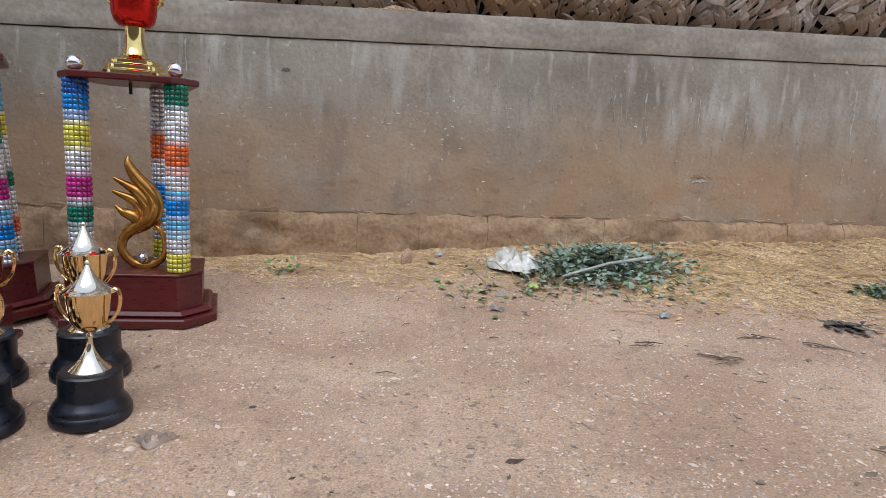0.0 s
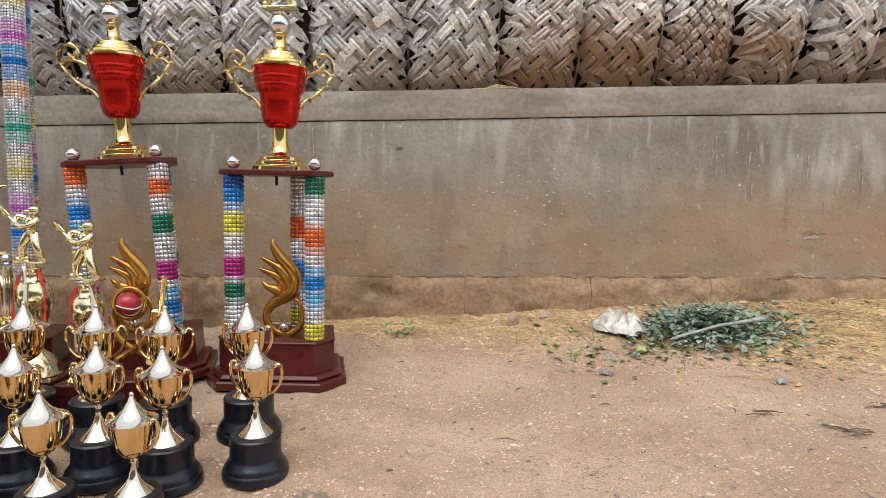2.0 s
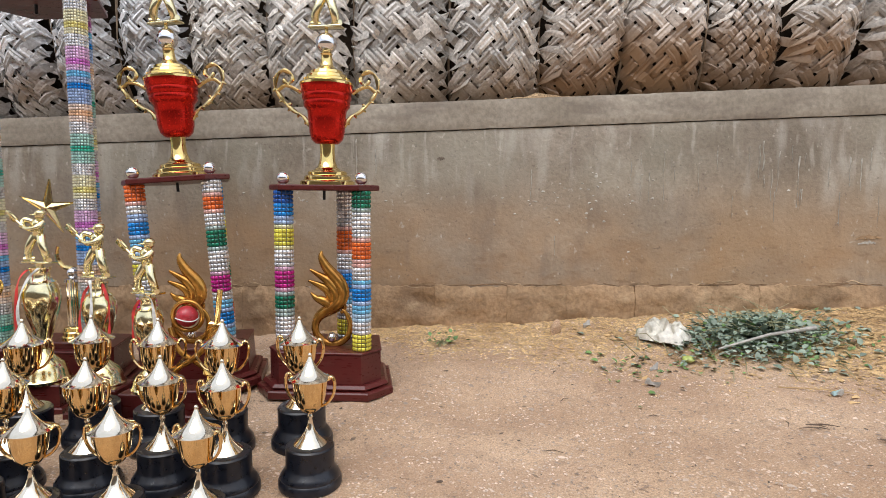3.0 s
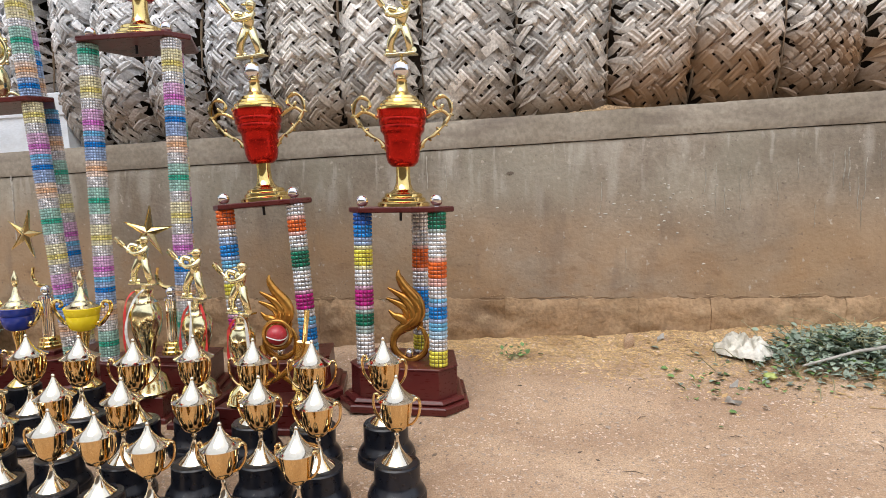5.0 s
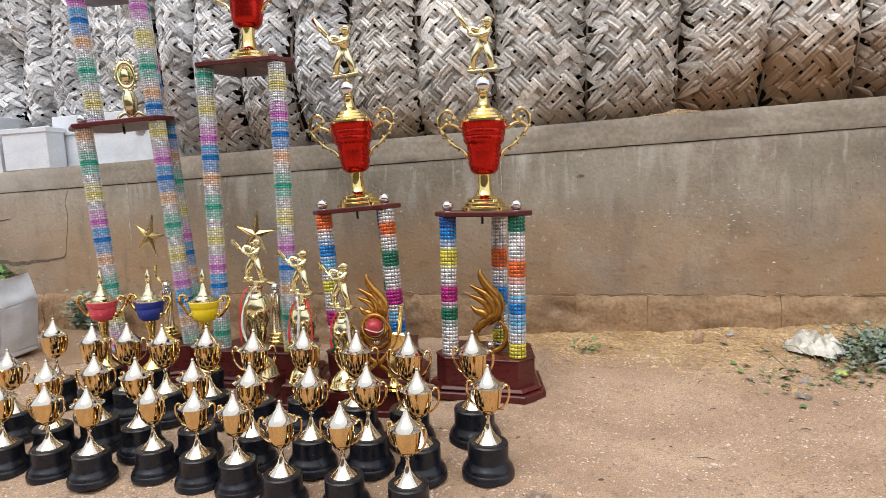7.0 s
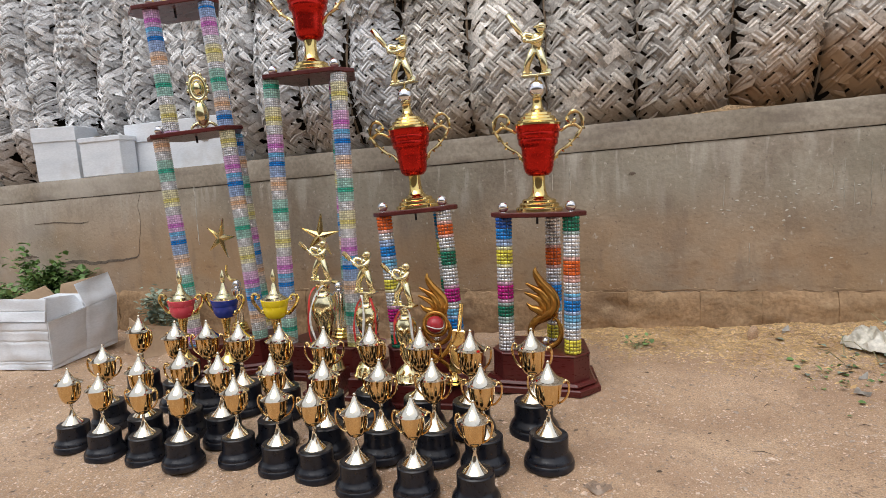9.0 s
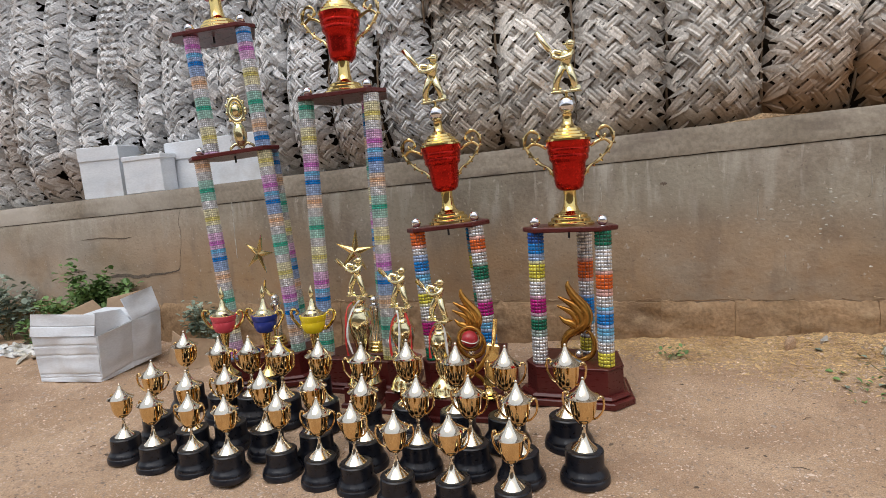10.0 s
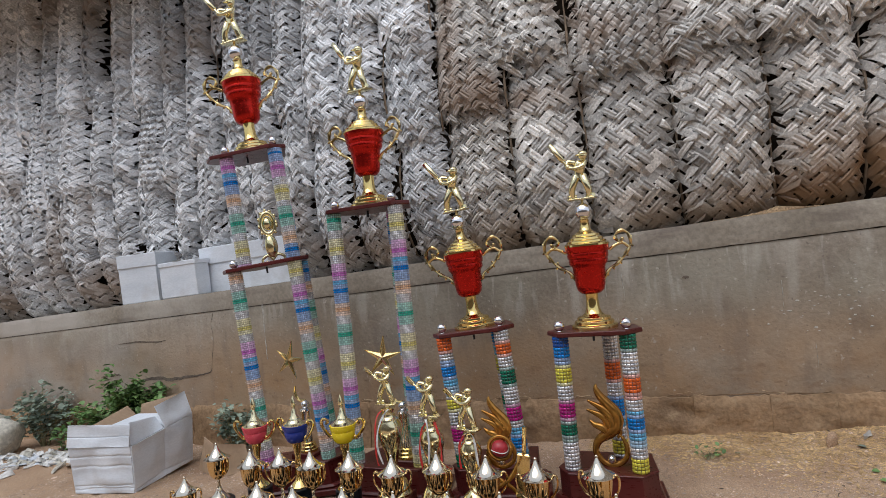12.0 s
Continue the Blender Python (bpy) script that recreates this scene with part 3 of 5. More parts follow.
A_LEFT = [("B", 3), ("b", 3), ("b~", 2), ("y~", 1), ("y", 4), ("y~", 1), ("s", 4), ("m~", 1), ("m", 4), ("m~", 1), ("g", 5), ("g~", 1), ("s", 8)]
A_RIGHT = [("g", 4), ("g~", 1), ("s", 6), ("o~", 1), ("o", 4), ("o~", 2), ("s", 3), ("c", 1), ("b", 5), ("c", 2), ("c~", 2), ("s", 3), ("y", 4)]
A_BACK = [("s", 9), ("o", 7), ("s", 4), ("b", 7), ("c", 2), ("s", 4), ("y", 4), ("s", 4)]
B_LEFT = [("o", 4), ("o~", 1), ("s", 2), ("b~", 1), ("b", 5), ("c", 2), ("c~", 2), ("s", 2), ("y", 3), ("y~", 1), ("s", 4), ("m~", 1), ("m", 4), ("s", 4), ("g", 4)]
B_RIGHT = [("s", 3), ("o~", 1), ("o", 3), ("o~", 1), ("s", 3), ("g~", 1), ("g", 4), ("g~", 1), ("s", 5), ("m~", 1), ("m", 4), ("s", 2), ("c", 2), ("b", 5), ("c", 2), ("s", 3)]
B_BACK = [("b", 6), ("c", 3), ("y", 6), ("s", 6), ("g", 5), ("s", 5), ("o", 5), ("s", 5)]
CYCLE = [("s", 4), ("Y~", 2), ("Y", 6), ("s", 4), ("M~", 2), ("M", 6), ("c", 2), ("b", 6), ("b~", 3), ("O", 6), ("s", 4), ("G~", 2), ("G", 6), ("G~", 2)]


RISING = [("b", 5), ("b~", 2), ("M", 6), ("M~", 2), ("s", 4), ("Y", 6), ("Y~", 2), ("s", 3), ("G~", 2), ("G", 6), ("G~", 2), ("s", 3), ("O", 6), ("b", 6)]


def turned(k):
    return CYCLE[k:] + CYCLE[:k]


LEAN_B = -4.2
trophy_a = tall_trophy("tall maroon trophy with rainbow beaded pillars and red cup", pose(-0.588, 1.765, ground_z(-0.588, 1.72) - 0.002, 0, 0, 0), [(A_LEFT, A_RIGHT, A_BACK)], [0.622])
flame(trophy_a, 0.022, -0.03, 0.137, 0.98)
trophy_b = tall_trophy("maroon pillar trophy with orange and blue beaded pillars", pose(-1.012, 1.785, ground_z(-1.01, 1.70) + 0.004, 0, LEAN_B, 3), [(B_LEFT, B_RIGHT, B_BACK)], [0.648], back_x=0.062)
trophy_c = tall_trophy("taller trophy with pale rainbow beaded pillars and red cup", pose(-1.468, 1.77, ground_z(-1.476, 1.7), 0, -0.4, 0), [(turned(12), turned(0), turned(5))], [1.198], 0.0285, 0.0088, 22, spread=0.148, shelf_w=0.41, base_w=0.48, back_x=0.055, cup=1.11, balls=0.136)
trophy_d = tall_trophy("tallest two-storey trophy, leaning, with pale rainbow beaded pillars", pose(-1.929, 1.761, ground_z(-1.925, 1.7), 0, -5.0, 16), [(turned(9), turned(1), turned(6)), (turned(4), RISING, turned(11))], [1.016, 1.525], 0.0285, 0.0088, 22, spread=(0.140, 0.114), aside=(0.004, 0.030), shelf_w=(0.41, 0.38), base_w=0.48, back_x=(0.116, 0.088), cup=1.165)


def small_cup_trophy():
    """A lidded brass cup on a black flared plinth, 0.300 high."""
    t = thing("cup_trophy", "small lidded brass cup with two handles on black plinth", "trophy", None, "rows of small brass cups")
    part("plinth", lathe([(0.066, 0.0), (0.0695, 0.004), (0.0695, 0.018), (0.066, 0.023), (0.0665, 0.027), (0.061, 0.036), (0.0555, 0.044), (0.0535, 0.050), (0.0535, 0.090), (0.0505, 0.0935), (0.040, 0.0935)], 40), M_BLACK, t, "round black plastic plinth with flared rim")
    foot = part("foot", lathe([(0.036, 0.093), (0.036, 0.096), (0.030, 0.102), (0.019, 0.113), (0.011, 0.126), (0.0062, 0.141), (0.0046, 0.153), (0.0062, 0.156), (0.0062, 0.159), (0.004, 0.162), (0.004, 0.167)], 32), M_SILVERGOLD, t, "flared brass foot")
    bowl = part("bowl", lathe([(0.003, 0.164), (0.012, 0.1669), (0.022, 0.1743), (0.030, 0.1869), (0.0345, 0.204), (0.0370, 0.2269), (0.0385, 0.2435), (0.036, 0.2441)], 36), M_BRASS, t, "polished brass bowl")
    lid = part("lid", lathe([(0.0450, 0.2418), (0.0472, 0.2426), (0.0474, 0.2439), (0.0450, 0.2449), (0.0400, 0.2471), (0.0340, 0.2503), (0.0275, 0.255), (0.0215, 0.2605), (0.0160, 0.267), (0.0112, 0.2745), (0.0074, 0.2822), (0.0048, 0.2885), (0.0034, 0.2915), (0.0046, 0.2936), (0.0046, 0.2957), (0.0032, 0.2987), (0.001, 0.3)], 40), M_SILVERGOLD, t, "pointed pale brass lid with a flat brim")
    for s in (-1, 1):
        pts = [(s * 0.026, 0, 0.1823), (s * 0.040, 0, 0.1892), (s * 0.054, 0, 0.2086), (s * 0.0585, 0, 0.2303), (s * 0.056, 0, 0.2464), (s * 0.050, 0, 0.2509), (s * 0.046, 0, 0.2458)]
        part("handle", join(tube(smooth_path(pts, 4), [0.0030] * 20 + [0.0036] * 5, 8, 1.5), sphere((s * 0.047, 0, 0.2481), 0.0045, 8, 6)), M_BRASS, t, "thin curved brass handle")
    return t


ROW_1 = [(-2.009, 1.01), (-1.849, 0.983), (-1.694, 0.99), (-1.549, 0.983), (-1.388, 1.033), (-1.237, 1.015), (-1.11, 1.005), (-0.963, 0.965), (-0.804, 0.979), (-0.641, 0.97)]
ROW_2 = [(-2.011, 1.155), (-1.79, 1.09), (-1.68, 1.151), (-1.517, 1.134), (-1.329, 1.139), (-1.145, 1.128), (-0.968, 1.135), (-0.809, 1.156), (-0.659, 1.138), (-0.488, 1.173)]
ROW_3 = [(-2.08, 1.379), (-1.862, 1.329), (-1.729, 1.339), (-1.586, 1.336), (-1.422, 1.329), (-1.241, 1.306), (-1.09, 1.348), (-0.909, 1.321), (-0.744, 1.313), (-0.555, 1.345)]
first_cup = None
cup_random = random.Random(4)
for row, high in ((ROW_1, 0.268), (ROW_2, 0.297), (ROW_3, 0.327)):
    for x, y in row:
        m = pose(x, y, ground_z(x, y) - 0.001, cup_random.uniform(-1, 1), cup_random.uniform(-1, 1), cup_random.uniform(-22, 22)) @ Matrix.Scale(high / 0.300, 4)
        if first_cup is None:
            first_cup = small_cup_trophy()
            first_cup.matrix_basis = m
        else:
            c = copy_thing(first_cup, Matrix())
            c.matrix_basis = m


# ---- woven palm-leaf screen above the wall ----
def screen_y(x, z):
    """How far back the screen hangs: bulging over the wall, then leaning back."""
    left = 0.22 * min(1.0, max(0.0, (-1.9 - x) / 1.2))
    t = z - wall_top(x)
    return 2.50 + left + np.interp(t, (-0.05, 0.03, 0.10, 0.2, 0.34, 0.5, 0.9, 1.6, 3.0), (0.20, 0.13, 0.075, 0.025, -0.005, -0.01, 0.03, 0.12, 0.25))


def strips(x0, width, z0, z1, front, rng, pitch=0.037, angle=46.0, fray=0.02, bow=0.05, mess=1.0, plain=False):
    """The leaf strips of one woven panel, as a list of geometries, plus its side rib."""
    th = radians(angle)
    ca, sa = math.cos(th), math.sin(th)
    height = z1 - z0
    cross = pitch / math.sin(2 * th)
    out = []

    def place(u, v, n):
        x, z = x0 + u, z0 + v
        w = 2 * u / width - 1
        y = screen_y(x, z) - front - bow * (1 - min(1.4, abs(w) ** 2.5)) - n + 0.03 * max(0, 1 - v / 0.12) ** 2
        return (x + lump((u, v, x0), 3.0, 0.03 * mess), y + lump((x, z, 4), 5.0, 0.016) + lump((x, z, x0), 14.0, 0.006), z + lump((v, u, x0 + 3), 4.0, 0.02 * mess))

    for fam in (0, 1):
        sgn = 1 if fam == 0 else -1
        d, nrm = Vector((sgn * sa, ca)), Vector((ca, -sgn * sa))
        corners = [Vector((0, 0)).dot(nrm), Vector((width, 0)).dot(nrm), Vector((0, height)).dot(nrm), Vector((width, height)).dot(nrm)]
        for i in range(math.floor(min(corners) / pitch), math.ceil(max(corners) / pitch) + 1):
            shift = rng.gauss(0, 0.09) * mess * pitch
            base = nrm * (i * pitch + shift)
            ext0, ext1 = max(-0.3, rng.gauss(0.45, 0.5)) * fray, max(-0.3, rng.gauss(0.2, 0.4)) * fray
            low = max(-0.3, rng.gauss(0.35, 0.5)) * fray
            inside = []
            for q in np.arange(-60, 61) * cross * 0.5:
                p = base + d * q
                if -ext0 <= p.x <= width + ext1 * 0.5 and -low <= p.y <= height:
                    inside.append((p, q))
            if len(inside) < 4:
                continue
            ww = pitch * (rng.uniform(0.34, 0.44) if plain else rng.uniform(0.37, 0.47))
            V, F = [], []
            tone = rng.gauss(0, 0.0014) + (rng.uniform(0.004, 0.010) if rng.random() < 0.05 * mess else 0)
            skew = rng.uniform(-1, 1)
            fold = rng.uniform(0.0016, 0.0046)
            m = len(inside)
            for k, (p, q) in enumerate(inside):
                j = round(q / cross * 2)
                over = ((j // 2 + i) % 2) < 1 if plain else ((j // 2 + i) % 4) < 2
                n = (0.0095 if over else -0.0095) * (1 if fam == 0 else -1) + tone
                near_end = min(k, m - 1 - k)
                w = ww * (0.10, 0.6, 1.0)[min(2, near_end)]
                lift = (0.014, 0.005, 0.0)[min(2, near_end)] * rng.uniform(0.0, 1.2) * (1 if p.x < 0.03 or p.y < 0.05 or p.x > width - 0.03 else 0)
                for s, up in ((-1, 0.0015 * skew), (-0.5, fold), (0.08 * skew, -0.0012), (0.5, fold * 0.85), (1, -0.0015 * skew)):
                    pp = p + nrm * (w * s)
                    V.append(place(pp.x, pp.y, n + up + lift))
            for k in range(m - 1):
                for s in range(4):
                    F.append((5 * k + s, 5 * k + s + 1, 5 * k + s + 6, 5 * k + s + 5))
            out.append((V, F))
    rib = tube([place(width + 0.004 + lump((v, x0, 1), 2, 0.012), v, -0.006) for v in np.linspace(0, height, 14)], [0.005 + 0.002 * math.sin(v) for v in range(14)], 6)
    return out, rib


screen_random = random.Random(11)
SEAMS = [-2.27, -1.96, -1.67, -1.366, -1.027, -0.655, -0.237, 0.146, 0.498, 0.821, 1.144, 1.427, 1.737, 2.06, 2.40]
left_seams = [-2.27 - 0.26 * k + 0.03 * ((k * 7) % 3 - 1) for k in range(15, 0, -1)]
HEMS = [1.74, 1.76, 1.63, 1.70, 1.89, 1.735, 1.77, 1.75, 1.79, 1.76, 1.80, 1.74, 1.78, 1.76]


def folded_tips(x0, width, z0, z1, front, bow, pitch):
    """Pointed leaf ends that fold over a panel's edge, as a list of geometries."""
    rng = random.Random(round(x0 * 1000) + 7)
    out = []
    v = 0.05
    while v < z1 - z0 - 0.1:
        L, wd = rng.uniform(0.065, 0.105), pitch * rng.uniform(0.34, 0.46)
        a = radians(rng.uniform(-48, 38))
        V, F = [], []
        for along, half in ((0.0, 1.0), (0.5, 0.9), (0.8, 0.5), (1.0, 0.03)):
            u = 0.078 - along * L * math.cos(a)
            vv = v - along * L * math.sin(a)
            w = 2 * u / width - 1
            y = screen_y(x0 + u, z0 + vv) - front - bow * (1 - min(1.2, abs(w) ** 2.5)) - 0.009 - 0.008 * along * rng.uniform(-0.5, 1)
            for s, lift in ((-1, 0.0), (0, 0.004), (1, 0.0)):
                V.append((x0 + u + s * half * wd * math.sin(a), y - lift, z0 + vv + s * half * wd * math.cos(a)))
        for k in range(3):
            for q in (0, 1):
                F.append((3 * k + q, 3 * k + q + 1, 3 * k + q + 4, 3 * k + q + 3))
        out.append((V, F))
        v += pitch * rng.uniform(1.1, 2.3)
    return out


def woven_panel(x0, width, z0, z1, front, separate, pitch, angle, fray, bow, mess=1.0, leaf=None, plain=False):
    leaf = leaf or M_LEAFSTRIP
    t = thing("woven_panel", "greyed dry palm leaf panel, plaited, hanging over the wall", "thatch panel", None, "plaited palm leaf screen")
    pieces, rib = strips(x0, width, z0, z1, front, screen_random, pitch, angle, fray, bow, mess, plain)
    if separate:
        for g in pieces:
            part("leaf_strip", g, leaf, t, "", 30)
    else:
        tagged(part("plaiting", join(*pieces), leaf, t, "plaited grey leaf strips", 30), kind="stuff")
    part("midrib", rib, M_RIB, t, "brown leaf midrib")
    if separate and x0 > -2.4:
        for g in folded_tips(x0, width, z0, z1, front, bow, pitch):
            part("leaf_tip", g, leaf, t, "", 30)
    return t


all_seams = left_seams + SEAMS
for no, (a, b) in enumerate(zip(all_seams[:-1], all_seams[1:])):
    far = b < -2.2
    mid = (a + b) / 2
    low = wall_top(mid)
    first = low + screen_random.uniform(0.78, 1.05) if far else HEMS[no - len(left_seams)]
    fr = 0.09 if far else 0.05
    mess = 0.9 if far else screen_random.uniform(0.5, 0.9)
    p = screen_random.uniform(0.032, 0.037) if far else screen_random.uniform(0.033, 0.038) if mid < -0.9 else screen_random.uniform(0.039, 0.045)
    wide = b - a - (0.03 if far else 0.010)
    brown = M_LEAFBROWN if mid > 0.1 else M_LEAFWARM if mid > -1.4 else None
    step = screen_random.uniform(-0.02, 0.03)
    bow = 0.12 if far else 0.085
    woven_panel(a, wide, low - 0.02, first + 0.12, step, True, p, screen_random.uniform(42, 50), fr, bow, mess, brown, mid > -0.7 and screen_random.random() < 0.35)
    if far:
        o = screen_random.uniform(-0.08, 0.08)
        woven_panel(a + o, wide * 0.9, low + screen_random.uniform(0.30, 0.55), first + 0.3, 0.05, True, p, screen_random.uniform(36, 46), fr, 0.10, mess)
    o = screen_random.uniform(-0.05, 0.05) if far else screen_random.uniform(-0.05, 0.0)
    woven_panel(a + o - 0.01, wide + 0.02, first, first + 0.85, 0.075 + step, a > -4.6, p, screen_random.uniform(38, 52), fr * 1.1, bow, mess, brown, screen_random.random() < 0.3)
    o = screen_random.uniform(-0.05, 0.05)
    woven_panel(a + o - 0.01, wide + 0.02, first + 0.62 + screen_random.uniform(-0.1, 0.1), first + 1.75, 0.12, False, p, screen_random.uniform(38, 52), fr * 1.2, bow, mess, brown)
    if far:
        woven_panel(a + o, wide + 0.02, first + 1.4, first + 2.7, 0.16, False, p, screen_random.uniform(38, 52), fr, 0.07, mess)

# added dark sheet that stands in for the shade behind the panels
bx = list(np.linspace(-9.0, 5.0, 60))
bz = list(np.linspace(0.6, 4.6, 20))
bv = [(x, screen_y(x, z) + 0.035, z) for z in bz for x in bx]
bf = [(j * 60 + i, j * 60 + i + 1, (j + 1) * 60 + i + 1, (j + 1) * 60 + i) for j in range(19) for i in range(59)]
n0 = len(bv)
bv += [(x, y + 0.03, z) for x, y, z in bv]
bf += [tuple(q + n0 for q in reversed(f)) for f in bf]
tagged(part("wall_thatch_backing", (bv, bf), M_GAPSHADE), "near-black sheet behind the plaited panels, painting the shade in their gaps", "thatch", kind="structure")

# unseen eave, added to shade the top of the screen's far end
ex, ey = np.linspace(-9.0, -2.95, 118), np.linspace(0, 1, 8)
ev = []
for side in (0, 1):
    for f in ey:
        for x in ex:
            edge = 2.13 + 0.10 * noise.noise(Vector((x * 3, 0, 2))) + 0.05 * noise.noise(Vector((x * 14, 0, 5)))
            ev.append((x, edge + (2.98 - edge) * f, 3.08 + 0.60 * f + 0.03 * noise.noise(Vector((x * 6, f * 6, 1))) + side * 0.09))
k, o = len(ex), len(ex) * len(ey)
ef = [(j * k + i + 1, j * k + i, (j + 1) * k + i, (j + 1) * k + i + 1) for j in range(7) for i in range(k - 1)]
ef += [tuple(q + o for q in reversed(f)) for f in ef] + [(i, i + 1, o + i + 1, o + i) for i in range(k - 1)]
tagged(part("roof_eave", (ev, ef), M_LEAFSTRIP), "added overhanging palm thatch eave, out of view, that shades the screen", "roof", kind="structure")

# unseen plain wall, added far behind the camera to darken the metal's reflections
tagged(part("added_wall_south", block(0, -6, 40, 0.3, -0.3, 3.4, 0.01), M_ADDEDWALL), "plain wall added unseen behind the camera, dark in the metal's reflections", "wall", kind="structure")


# ---- gold vase trophies with batsman figures ----
def vase_trophy(x, y, high, label, spin, ribbon):
    """A maroon block, a gold vase and a cast batsman; high: from the ground to the figure's plate."""
    t = thing("vase_trophy", label, "trophy", pose(x, y, ground_z(x, y), 0, 0, spin), "gold vase trophies with batsmen")
    k = (high - 0.085) / 0.335
    part("base", join(block(0, 0, 0.155, 0.125, 0, 0.022, 0.004), block(0, 0, 0.132, 0.104, 0.020, 0.085, 0.003)), M_MAROON, t, "maroon lacquered block base", 30)
    g = lathe([(a * k, 0.085 + b * k) for a, b in ((0.066, 0.0), (0.066, 0.008), (0.060, 0.014), (0.056, 0.034), (0.046, 0.052), (0.030, 0.066), (0.018, 0.078), (0.013, 0.092), (0.017, 0.098), (0.020, 0.12), (0.025, 0.142), (0.030, 0.165), (0.036, 0.185), (0.042, 0.205), (0.046, 0.222), (0.048, 0.238), (0.046, 0.262), (0.038, 0.276), (0.037, 0.282), (0.030, 0.287), (0.026, 0.292), (0.024, 0.312), (0.028, 0.318), (0.028, 0.324), (0.010, 0.326), (0.010, 0.335))], 72)
    V = []
    for px, py, pz in g[0]:
        h = ((pz - 0.085) / k - 0.10) / 0.15
        a = math.atan2(py, px)
        q = 1 + 0.055 * math.sin(9 * (a - 1.6 * h)) * max(0, math.sin(math.pi * min(1, max(0, h)))) * (math.sin(a + 2.6) > -0.2)
        V.append((px * q, py * q, pz))
    vase = part("vase", (V, g[1]), M_PALEGOLD, t, "polished pale gold vase with swirled flutes and flared foot")
    f = part("figurine", figurine_mesh(-52, 0.055), None, t, "pale gold cast cricket batsman figure")
    f.matrix_basis = pose(0, 0, high, 0, 0, -12) @ Matrix.Scale(1.04, 4)
    zt = 0.085 + 0.318 * k
    for colour, pts in ribbon:
        w = 0.0038
        path = smooth_path([(px * k * 0.8, py * k * 0.92, zt + pz * k) for px, py, pz in pts], 5)
        V, F = [], []
        for i, p in enumerate(path):
            tw = 0.6 * math.sin(i * 0.5)
            for s, d in ((-1, 0.0), (1, 0.0), (1, 0.0012), (-1, 0.0012)):
                V.append((p.x + s * w * math.cos(tw), p.y + s * w * math.sin(tw) + d, p.z))
        for i in range(len(path) - 1):
            for q in range(4):
                F.append((i * 4 + q, i * 4 + (q + 1) % 4, i * 4 + 4 + (q + 1) % 4, i * 4 + 4 + q))
        F += [(3, 2, 1, 0), tuple(len(V) - 4 + q for q in range(4))]
        part("ribbon", (V, F), M_RIBRED if colour == "r" else M_WHITE, vase, "red satin ribbon" if colour == "r" else "white satin ribbon", 60)
    return t


LOOPS = [("r", [(-0.01, -0.028, 0.0), (-0.040, -0.026, -0.03), (-0.060, -0.026, -0.09), (-0.060, -0.028, -0.15), (-0.046, -0.030, -0.20)]),
         ("w", [(-0.026, -0.022, -0.004), (-0.008, -0.036, 0.012), (0.006, -0.050, -0.03), (0.010, -0.060, -0.09), (0.002, -0.062, -0.15), (0.004, -0.052, -0.20)]),
         ("r", [(0.03, -0.020, 0.0), (0.048, -0.022, -0.05), (0.058, -0.030, -0.11), (0.054, -0.034, -0.17)])]
LOOP_ASIDE = [("w", [(-0.03, -0.022, -0.006), (0.006, -0.036, 0.014), (0.038, -0.034, 0.0), (0.050, -0.036, -0.06), (0.056, -0.036, -0.12), (0.072, -0.036, -0.17)]),
              ("r", [(-0.02, -0.026, 0.0), (-0.050, -0.026, -0.04), (-0.060, -0.024, -0.10), (-0.056, -0.024, -0.15)])]
SASH = [("r", [(0.02, -0.026, 0.004), (-0.020, -0.034, 0.0), (-0.044, -0.044, -0.03), (-0.052, -0.048, -0.09), (-0.056, -0.048, -0.16), (-0.050, -0.046, -0.20)]),
        ("w", [(0.015, -0.030, 0.006), (-0.012, -0.040, -0.02), (-0.036, -0.052, -0.07), (-0.044, -0.054, -0.13), (-0.022, -0.056, -0.19)])]
vase_trophy(-1.362, 1.54, 0.425, "tall gold vase trophy with batsman and sash ribbon", 6, SASH)
vase_trophy(-1.172, 1.51, 0.388, "gold vase trophy with batsman and looped ribbons", 0, LOOPS)
vase_trophy(-1.012, 1.475, 0.350, "shorter gold vase trophy with batsman, white ribbon loop", -4, LOOP_ASIDE)


